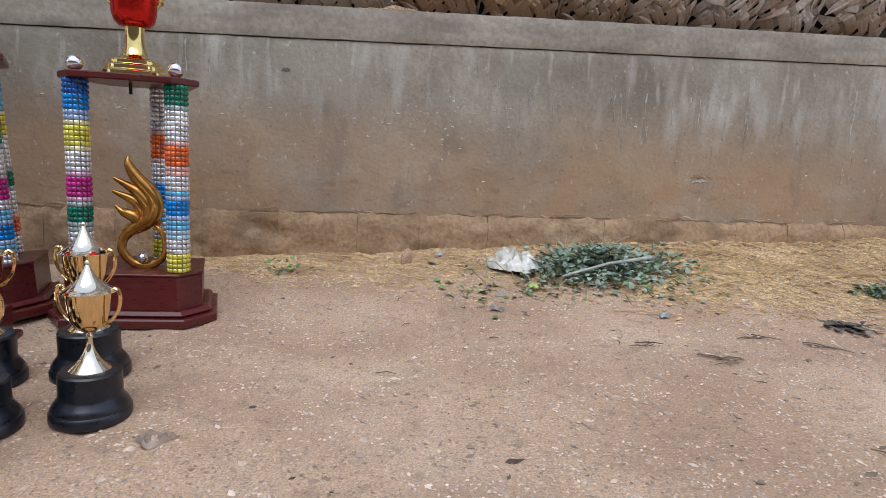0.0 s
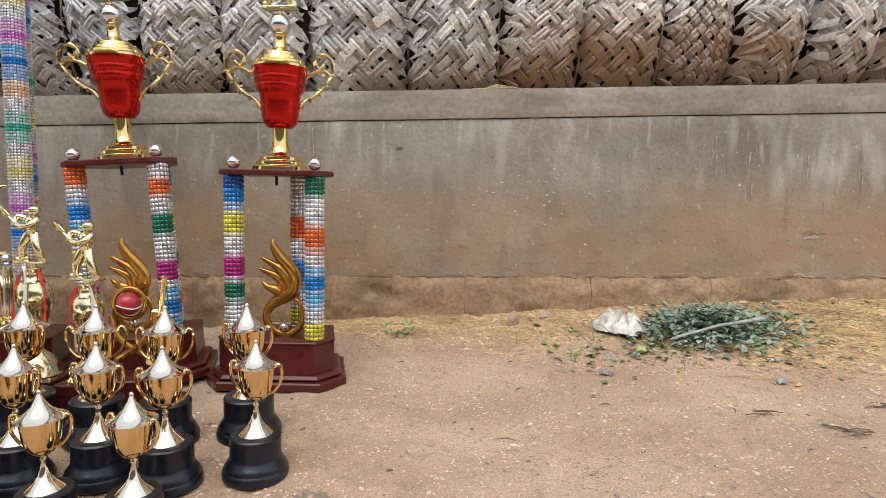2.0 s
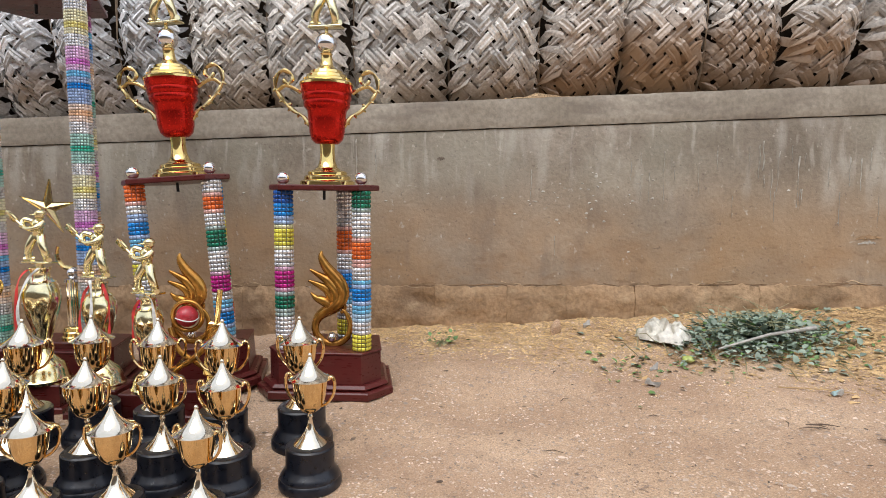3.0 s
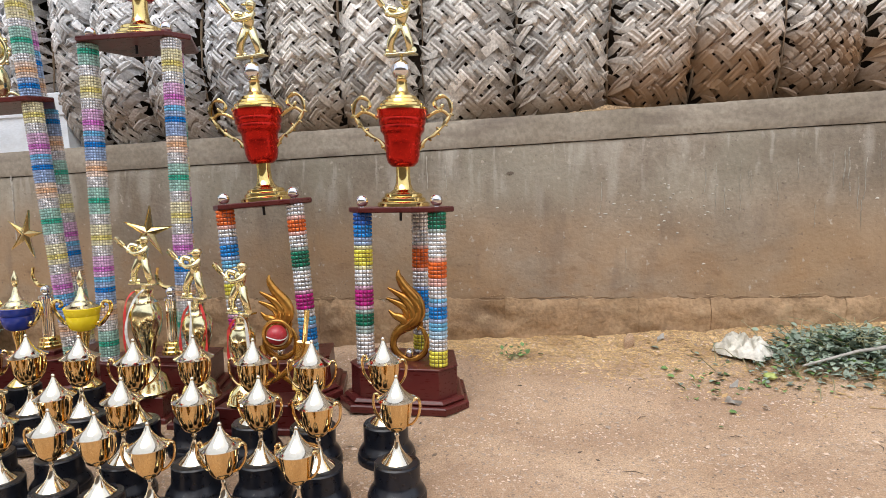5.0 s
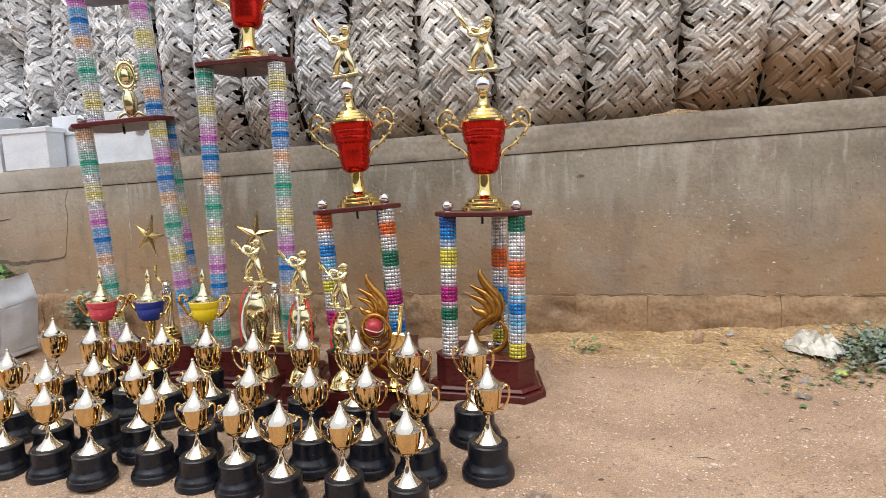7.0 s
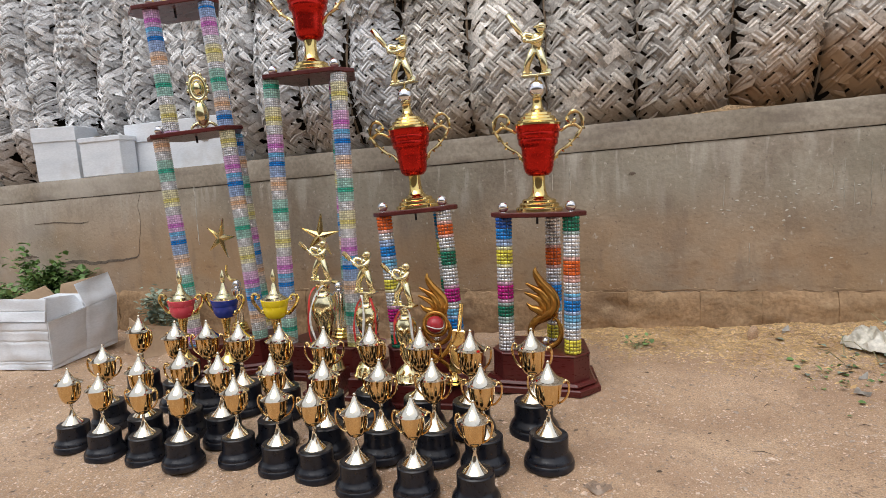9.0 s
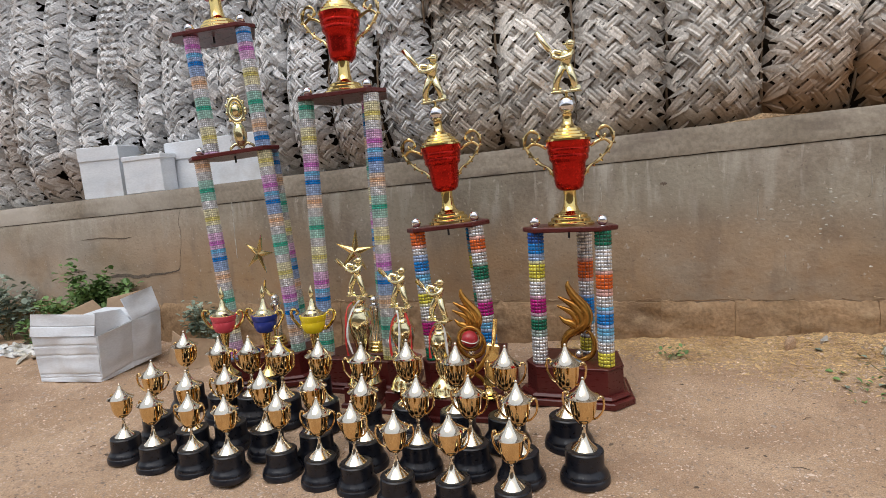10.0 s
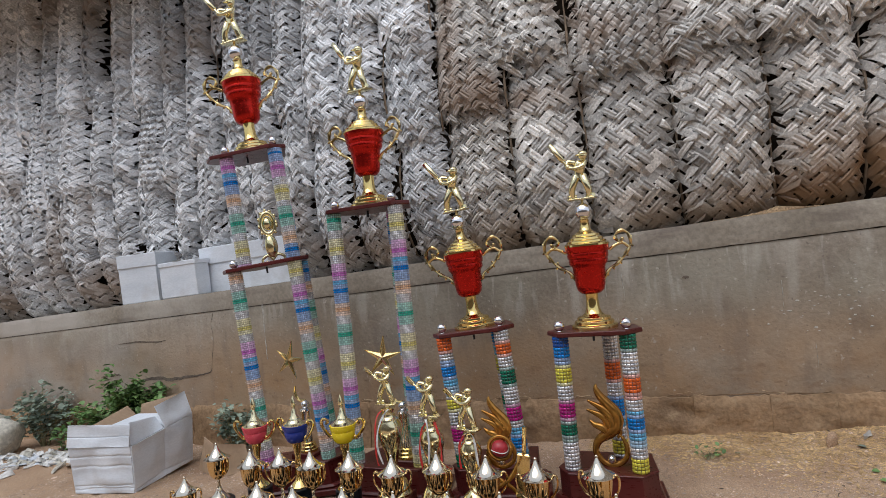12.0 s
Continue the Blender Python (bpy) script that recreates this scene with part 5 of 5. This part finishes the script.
crumple = thing("crumpled_wrapper", "crumpled sandy plastic scrap half buried in the earth", "litter", pose(-0.352, 1.085, ground_z(-0.352, 1.085)))
V, F = [], []
for j in range(12):
    for i in range(24):
        a, r = 2 * math.pi * i / 24, 0.034 * (j / 11) * (1 + 0.25 * math.sin(3 * i / 24 * 6.28))
        V.append((r * math.cos(a), r * math.sin(a) * 0.8, 0.004 + 0.014 * abs(noise.noise(Vector((r * 60 * math.cos(a), r * 60 * math.sin(a), 2)))) + 0.006 * math.sin(j * 1.7)))
F = [(j * 24 + i, j * 24 + (i + 1) % 24, (j + 1) * 24 + (i + 1) % 24, (j + 1) * 24 + i) for j in range(11) for i in range(24)]
part("film", (V, F), M_GRIT, crumple, "", 60)

# torn card and paper scraps lying about
card = thing("card_scrap", "torn brown kraft card leaning beside the open box", "cardboard", pose(-2.70, 1.91, ground_z(-2.70, 1.91)))
part("panel", sheet((-0.055, 0.02, 0), (0.05, -0.035, 0), (0.06, -0.01, 0.12), (-0.02, 0.045, 0.165), 0.004, 0.02, 3), M_KRAFT, card)
part("fold", sheet((0.052, -0.034, 0), (0.075, 0.03, 0), (0.085, 0.03, 0.09), (0.062, -0.008, 0.12), 0.004, 0.015, 5), M_KRAFT, card)
for k, (x, y, w, a) in enumerate(((0.47, 1.889, 0.024, 20), (0.436, 1.781, 0.032, -10), (0.322, 2.285, 0.030, 40), (0.97, 1.731, 0.022, -30), (1.02, 1.95, 0.018, 60))):
    t = thing("paper_scrap", "small torn dirty paper scrap lying on the earth", "litter", pose(x, y, ground_z(x, y) + 0.005, 4, 6, a), "paper scraps")
    part("sheet", sheet((-w * 0.8, -w * 0.2, 0.0), (w * 0.5, -w * 0.3, 0.002), (w * 0.8, w * 0.15, 0.008), (-w * 0.3, w * 0.3, 0.003), 0.0012, 0.10, k), M_STICK, t, "", 60)
straw = thing("straw", "long dry straw stalk lying on the earth", "straw", pose(0.92, 1.755, ground_z(0.92, 1.755) + 0.006))
part("stalk", tube([(-0.10, 0.02, 0), (-0.03, 0.004, 0.004), (0.05, -0.008, 0.003), (0.11, -0.03, 0)], [0.0016, 0.0018, 0.0017, 0.0012], 6), M_HUSK, straw)

for x0, y0, x1, y1, kink in ((1.254, 2.063, 1.513, 2.068, 0.006), (1.567, 2.069, 1.729, 2.111, -0.02), (1.853, 2.033, 2.048, 2.052, 0.008), (1.30, 1.96, 1.42, 1.98, 0.01)):
    t = thing("straw", "pale dry straw stalk lying on the husks", "straw", pose(x0, y0, ground_z(x0, y0) + 0.008), "straws on the husks")
    rise = ground_z(x1, y1) - ground_z(x0, y0)
    part("stalk", tube(smooth_path([(0, 0, 0), ((x1 - x0) * 0.4, (y1 - y0) * 0.4 + kink, rise * 0.4 + 0.006), ((x1 - x0) * 0.75, (y1 - y0) * 0.75 + kink * 0.5, rise * 0.75 + 0.004), (x1 - x0, y1 - y0, rise)], 4), 0.0022, 6), M_HUSK, t)
tangle_rng = random.Random(27)
for x, y, n, reach in ((0.962, 1.41, 8, 0.05), (1.175, 1.588, 6, 0.045), (0.80, 1.50, 5, 0.04), (1.35, 1.50, 4, 0.04)):
    t = thing("twig_tangle", "loose tangle of thin dark twigs on the earth", "twigs", pose(x, y, ground_z(x, y) + 0.004), "twig tangles")
    for _ in range(n):
        a, L, ox, oy = tangle_rng.uniform(-0.9, 0.4), tangle_rng.uniform(0.02, reach), tangle_rng.gauss(0, 0.03), tangle_rng.gauss(0, 0.018)
        part("twig", tube([(ox - L * math.cos(a), oy - L * math.sin(a), 0.001), (ox, oy, 0.005), (ox + L * math.cos(a), oy + L * math.sin(a) * 0.8, 0.002)], [0.0012, 0.0018, 0.0008], 5), M_TWIG, t)
teal = thing("foil_scrap", "crinkled pale teal plastic scrap on the earth", "litter", pose(0.971, 1.734, ground_z(0.971, 1.734) + 0.006, 8, -6, 20))
part("film", sheet((-0.02, -0.007, 0.0), (0.016, -0.009, 0.003), (0.021, 0.007, 0.006), (-0.013, 0.008, 0.002), 0.0012, 0.05, 17), shade("teal_film", (0.30, 0.46, 0.47), (0.46, 0.60, 0.60), 0.4), teal, "", 60)
clump_rng = random.Random(33)
weeds = thing("weed_clump", "small clump of wilted cut weeds on the husks", "plant", pose(1.945, 1.905, ground_z(1.945, 1.905)))


def clump_spot(r):
    return Vector((r.gauss(0, 0.05), r.gauss(0, 0.035), abs(r.gauss(0, 0.014)) + 0.004)), Vector((r.uniform(-1, 1), r.uniform(-1, 1), 0.1))


part("leaves", leaves(clump_rng, 150, clump_spot, 0.025), M_WILT, weeds, "wilted grey-green leaves", 80)
part("fresh_leaves", leaves(clump_rng, 40, clump_spot, 0.024), M_LEAF, weeds, "fresher green leaves", 80)
for k in range(6):
    a = clump_rng.uniform(-0.6, 0.6)
    part("stem", tube([(-0.09 * math.cos(a), -0.05 * math.sin(a) - 0.01 * k + 0.02, 0.004), (0, 0.004 * k, 0.022), (0.07 * math.cos(a), 0.05 * math.sin(a), 0.006)], [0.0014, 0.0022, 0.0012], 5), M_STICK if k < 3 else M_STEM, weeds)

# litter by the far end of the wall
lit_rng = random.Random(19)
for k in range(64):
    x, y = -4.12 + lit_rng.gauss(0, 0.24), 1.96 + lit_rng.gauss(0, 0.13)
    t = thing("litter_scrap", "torn white plastic and paper scrap in the litter", "litter", pose(x, y, ground_z(x, y) + 0.006, lit_rng.uniform(-26, 26), lit_rng.uniform(-26, 26), lit_rng.uniform(0, 360)), "litter by the wall")
    w, d = lit_rng.uniform(0.03, 0.085), lit_rng.uniform(0.015, 0.045)
    part("film", sheet((-w, -d, 0.0), (w, -d * 0.6, 0.006), (w * 0.8, d, 0.012), (-w * 0.9, d * 0.8, 0.0), 0.0015, 0.045, k), lit_rng.choice([M_BAG, M_WHITE, M_CARD, M_WHITE]), t, "", 60)
roll = thing("paper_roll", "white card tube lying in the litter", "litter", pose(-3.72, 1.98, ground_z(-3.72, 1.98) + 0.05, 90, 0, 62))
part("tube", lathe([(0.030, -0.07), (0.045, -0.07), (0.045, 0.07), (0.030, 0.07)], 24), M_WHITE, roll)
sack = thing("plastic_sack", "pale grey bulging plastic sack by the wall", "bag", pose(-4.62, 2.0, ground_z(-4.62, 2.0)))
g = sphere((0, 0, 0.12), 0.16, 26, 18, 0.9)
part("film", ([(x * 1.1 + lump((x, y, z), 9, 0.04), y + lump((y, z, x), 9, 0.03), max(0, z + lump((z, x, y), 12, 0.03))) for x, y, z in g[0]], g[1]), M_BAG, sack, "", 60)


# ---- scattered grit, husks, twigs ----
def flakes(rng, n, place, size, stretch=1.0, flat=0.5):
    """Many small uneven chips, one mesh."""
    V, F = [], []
    for _ in range(n):
        x, y = place(rng)
        s = size * rng.uniform(0.4, 1.0) ** 1.5 * (2.2 if rng.random() < 0.03 else 1)
        a = rng.uniform(0, 6.28)
        z = ground_z(x, y) + relief(x, y)
        c, q = math.cos(a), math.sin(a)
        tz = rng.uniform(-0.4, 0.4)
        o = len(V)
        for u, v, w in ((-1, -0.2, 0), (0.1, -1, 0.1), (1, 0.1, 0), (0, 1, -0.1), (0.1, 0, 1)):
            u, v = u * stretch * s, v * s
            V.append((x + u * c - v * q, y + u * q + v * c, z + s * flat * w + tz * u * 0.5 + 0.0004))
        F += [(o, o + 1, o + 4), (o + 1, o + 2, o + 4), (o + 2, o + 3, o + 4), (o + 3, o, o + 4)]
    return V, F


def yard(rng):
    y = 0.35 + 2.0 * rng.random() ** 1.3
    return rng.uniform(-3.6, 2.4), y


def husks(rng):
    while True:
        x, y = rng.uniform(-0.75, 2.6), 2.37 - abs(rng.gauss(0, 0.28))
        reach = np.interp(x, (-0.8, -0.3, 0.3, 1.0, 2.6), (0.16, 0.36, 0.58, 0.72, 0.88))
        if y > 2.38 - reach * rng.uniform(0.4, 1.15) - lump((x, y, 2), 5, 0.12):
            return x, y


def husks_far(rng):
    x = rng.uniform(0.9, 2.6)
    return x, min(2.36, 2.36 - 0.75 * rng.random() ** 0.9 * np.interp(x, (0.9, 2.6), (0.6, 1.0)) - rng.gauss(0, 0.09) + lump((x, 1, 2), 4, 0.2))


scatter = random.Random(23)
tagged(part("grit", join(flakes(scatter, 90000, yard, 0.0036, 1.6), flakes(scatter, 16000, yard, 0.0044, 1.4, 0.7)), M_GRIT, None, "", 180), "fine sandy grit and gravel scattered over the earth", "gravel", kind="stuff")
tagged(part("husks", join(flakes(scatter, 50000, husks, 0.0042, 2.5), flakes(scatter, 26000, husks_far, 0.0050, 2.6)), M_HUSK, None, "", 180), "golden grain husks heaped along the wall foot", "husks", kind="stuff")
tagged(part("chips", flakes(scatter, 750, yard, 0.006, 2.0), M_TWIG, None, "", 180), "dark bark chips and leaf crumbs on the earth", "debris", kind="stuff")
tagged(part("pale_chips", flakes(scatter, 260, yard, 0.0062, 1.4), M_GRIT, None, "", 180), "pale chips and small stones on the earth", "gravel", kind="stuff")
for k in range(44):
    x, y = yard(scatter)
    a, L = scatter.uniform(0, 6.28), scatter.uniform(0.008, 0.026)
    t = thing("twig", "short dry dark twig on the earth", "twig", pose(x, y, ground_z(x, y) + 0.004, 0, 0, math.degrees(a)), "dry twigs")
    part("wood", tube([(-L, 0, 0), (0, L * 0.15, 0.003), (L, -L * 0.1, 0.001)], [0.0010, 0.0014, 0.0007], 5), M_TWIG, t)
for k in range(26):
    x, y = yard(scatter)
    r = scatter.uniform(0.003, 0.006)
    t = thing("pebble", "small dull pebble on the earth", "stone", pose(x, y, ground_z(x, y) + r * 0.3, 0, 0, scatter.uniform(0, 360)), "pebbles")
    g = sphere((0, 0, 0), r, 9, 6, 0.6)
    part("stone", ([(a * 1.3 + lump((a * 60, b * 60, k), 1, r * 0.3), b + lump((b * 60, c * 60, k), 1, r * 0.3), c) for a, b, c in g[0]], g[1]), scatter.choice([M_GRIT, M_GRIT, M_STICK]), t)
stone = thing("stone", "upright flat tan stone in the husks", "stone", pose(0.19, 2.228, ground_z(0.19, 2.228), 0, 12, 20))
g = sphere((0, 0, 0.02), 0.022, 12, 9, 1.6)
part("rock", ([(x, y * 0.5 + lump((x, z, y), 50, 0.006), z) for x, y, z in g[0]], g[1]), M_EARTH, stone)

def ledge_soil(rng):
    return min(0.44, max(-0.20, rng.gauss(0.12, 0.12))), 2.392 + min(0.09, abs(rng.gauss(0, 0.04)))


def mound(x, y):
    return wall_top(x) + max(0, 0.016 - 0.10 * abs(x - 0.12)) * max(0, min(1, (y - 2.385) / 0.02)) * (1 + lump((x, y, 2), 20, 0.8))


V, F = flakes(scatter, 1500, ledge_soil, 0.005)
V = [(x, y, z - ground_z(x, y) - relief(x, y) + mound(x, y)) for x, y, z in V]
pile = [(x, y, mound(x, y) - 0.002) for y in np.linspace(2.386, 2.50, 12) for x in np.linspace(-0.1, 0.34, 45)]
V, F = join((V, F), (pile, [(j * 45 + i, j * 45 + i + 1, j * 45 + i + 46, j * 45 + i + 45) for j in range(11) for i in range(44)]))
tagged(part("ledge_crumbs", (V, F), M_CRUMB, None, "", 180), "dry brown soil crumbs on the wall coping", "debris", kind="stuff")

# ---- wall details ----
# raised strips; the dark ones paint the shade inside cracks and holes
def crack(name, pts, widths, label, material=None):
    V, F = [], []
    path = smooth_path([(x, 0, z) for x, z in pts], 6)
    rng = random.Random(len(pts))
    ws = np.interp(np.linspace(0, 1, len(path)), np.linspace(0, 1, len(widths)), widths)
    for p, w in zip(path, ws):
        j = rng.uniform(-0.5, 0.5) * w
        y = WALL_Y + lump((p.x, p.z, 1), 4, 0.006) + lump((p.x, p.z, 5), 17, 0.003)
        V += [(p.x, y - 0.002, p.z + w + j), (p.x, y - 0.002, p.z - w + j), (p.x, y + 0.02, p.z - w + j), (p.x, y + 0.02, p.z + w + j)]
    for i in range(len(path) - 1):
        for q in range(4):
            F.append((i * 4 + q, i * 4 + (q + 1) % 4, i * 4 + 4 + (q + 1) % 4, i * 4 + 4 + q))
    part(name, (V, F), material or M_GROOVE, wall, label)


crack("crack", [(-3.75, 0.335), (-3.55, 0.36), (-3.40, 0.352), (-3.25, 0.365), (-3.12, 0.382), (-3.065, 0.40), (-3.05, 0.47), (-3.03, 0.55), (-3.02, 0.63), (-3.03, 0.69), (-3.01, 0.755)], [0.002, 0.011, 0.010, 0.007, 0.004, 0.003, 0.003, 0.003, 0.0025, 0.002, 0.001], "dark crack in the plaster")
crack("crack", [(-4.05, 0.375), (-3.93, 0.39), (-3.86, 0.385)], [0.002, 0.008, 0.002], "short dark crack")
crack("plaster_ridge", [(-3.86, 0.595), (-3.70, 0.603), (-3.5, 0.598), (-3.42, 0.605)], [0.001, 0.004, 0.004, 0.001], "scored line in the plaster")
crack("hole", [(1.40, 0.452), (1.44, 0.462), (1.50, 0.458)], [0.003, 0.009, 0.003], "chipped hollow in the plaster", M_BLOCK)
crack("chip", [(1.41, 0.432), (1.45, 0.440), (1.48, 0.436)], [0.002, 0.006, 0.002], "pale chipped edge", M_LIME)
crack("hole", [(-0.285, 0.762), (-0.27, 0.764), (-0.255, 0.762)], [0.003, 0.007, 0.003], "nail hole in the plaster")
# broken dark strips draw the lip's shadow over the foundation blocks
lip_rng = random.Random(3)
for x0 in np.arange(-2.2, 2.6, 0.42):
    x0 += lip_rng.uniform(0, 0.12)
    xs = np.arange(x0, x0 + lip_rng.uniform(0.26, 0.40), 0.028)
    crack("lip", [(float(q), course(float(q)) - 0.002 + lump((float(q), 7, 1), 9, 0.012) + lip_rng.gauss(0, 0.002)) for q in xs], [lip_rng.uniform(0.0002, 0.0026) for _ in xs], "ragged dark strip painting the shadow line above the foundation blocks", M_LIPSHADOW)
    xs = xs[lip_rng.randrange(0, 5):][:lip_rng.randrange(4, 8)]
    crack("lip_edge", [(float(q), course(float(q)) + 0.008 + lump((float(q), 7, 1), 9, 0.014) + lip_rng.gauss(0, 0.004)) for q in xs], [lip_rng.choice([0.0001, 0.001, 0.0035]) * lip_rng.uniform(0.4, 1) for _ in xs], "sandy broken plaster edge with the ledge highlight painted in", M_LITEDGE)

block_rng = random.Random(31)
x = -5.2
while x < 2.9:
    w = block_rng.choice([0.19, 0.24, 0.28, 0.30, 0.31])
    top, low = course(x + w / 2) - 0.006, course(x) - 0.46
    V, F = [], []
    nx, nz = 14, 26
    push, joint_deep = block_rng.uniform(-0.002, 0.004), block_rng.choice([0.1, 0.2, 0.3, 0.6, 0.9])
    for side in (0, 1):
        for j in range(nz + 1):
            for i in range(nx + 1):
                u, v = i / nx, j / nz
                px, pz = x + 0.0003 + (w - 0.0006) * u, low + (top - low) * v
                edge = 0.006 * joint_deep * (max(0, abs(2 * u - 1) - 0.8) * 5) ** 2 + 0.014 * (max(0, v - 0.90) * 10) ** 1.5
                y = WALL_Y - 0.020 - push + edge + lump((px, pz, 9), 7, 0.016) + lump((px, pz, 2), 24, 0.012) + 0.022 * math.exp(-((px + 0.33) / 0.06) ** 2 - ((pz - 0.165 + 0.3 * (px + 0.33)) / 0.03) ** 2) if side == 0 else WALL_Y + 0.05
                V.append((px, y, pz + (lump((px, 1, 1), 12, 0.014) + lump((px, 5, 1), 40, 0.012) if j == nz else 0)))
    k = nx + 1
    o = (nz + 1) * k
    for j in range(nz):
        for i in range(nx):
            F.append((j * k + i, j * k + i + 1, (j + 1) * k + i + 1, (j + 1) * k + i))
    for i in range(nx):
        F.append((nz * k + i, nz * k + i + 1, o + nz * k + i + 1, o + nz * k + i))
    for j in range(nz):
        F.append((o + j * k, j * k, (j + 1) * k, o + (j + 1) * k))
        F.append((j * k + nx, o + j * k + nx, o + (j + 1) * k + nx, (j + 1) * k + nx))
    part("foundation_block", (V, F), M_BLOCK, wall, "", 50)
    x += w

# pale flecks where the plaster has flaked
fleck_rng = random.Random(14)
V, F = [], []
for k in range(70):
    cx, cz = (fleck_rng.gauss(0.36, 0.14), fleck_rng.gauss(0.60, 0.07)) if k < 44 else (fleck_rng.uniform(-1.6, 2.2), fleck_rng.uniform(0.38, 0.80))
    r = fleck_rng.uniform(0.003, 0.009)
    y = WALL_Y + lump((cx, cz, 1), 4, 0.006) + lump((cx, cz, 5), 17, 0.003)
    o = len(V)
    V.append((cx, y - 0.003, cz))
    for i in range(7):
        a = 2 * math.pi * i / 7
        q = r * fleck_rng.uniform(0.4, 1.2)
        V.append((cx + 1.5 * q * math.cos(a), y + 0.001, cz + 0.8 * q * math.sin(a)))
        F.append((o, o + 1 + i, o + 1 + (i + 1) % 7))
tagged(part("plaster_flecks", (V, F), M_LIME, wall, "pale flecks of flaked plaster"), kind="stuff")

# thin white lime runs on the plaster
run_rng = random.Random(6)
faint = [(run_rng.uniform(0.5, 1.9), run_rng.uniform(0.62, 0.84), run_rng.uniform(0.04, 0.15), run_rng.uniform(0.002, 0.006)) for _ in range(34)]
for rx, rz, rl, rw in faint + list(((2.13, 0.86, 0.22, 0.012), (2.16, 0.62, 0.16, 0.007), (2.12, 0.56, 0.12, 0.008), (0.10, 0.72, 0.14, 0.004), (0.20, 0.45, 0.10, 0.003), (1.08, 0.80, 0.16, 0.006), (1.16, 0.78, 0.20, 0.007), (1.02, 0.84, 0.12, 0.006), (1.28, 0.80, 0.15, 0.005), (1.36, 0.78, 0.12, 0.006), (0.84, 0.82, 0.10, 0.004), (1.62, 0.80, 0.14, 0.006), (-0.62, 0.84, 0.14, 0.008), (-0.54, 0.80, 0.12, 0.006), (-2.62, 0.80, 0.34, 0.014))):
    V, F = [], []
    n = 14
    for i in range(n):
        z = rz - rl * i / (n - 1)
        w = rw * 0.6 * (1 - 0.7 * i / n) * run_rng.uniform(0.15, 1.0)
        px = rx + lump((rx, z, 0), 20, 0.004)
        y = WALL_Y + lump((px, z, 1), 4, 0.006) + lump((px, z, 5), 17, 0.003) - 0.0022
        V += [(px - w, y + 0.001, z), (px, y - 0.0008, z), (px + w, y + 0.001, z)]
    F = [(3 * i + s, 3 * i + 3 + s, 3 * i + 4 + s, 3 * i + 1 + s) for i in range(n - 1) for s in (0, 1)]
    part("lime_run", (V, F), M_LIME, wall, "dried white lime run")
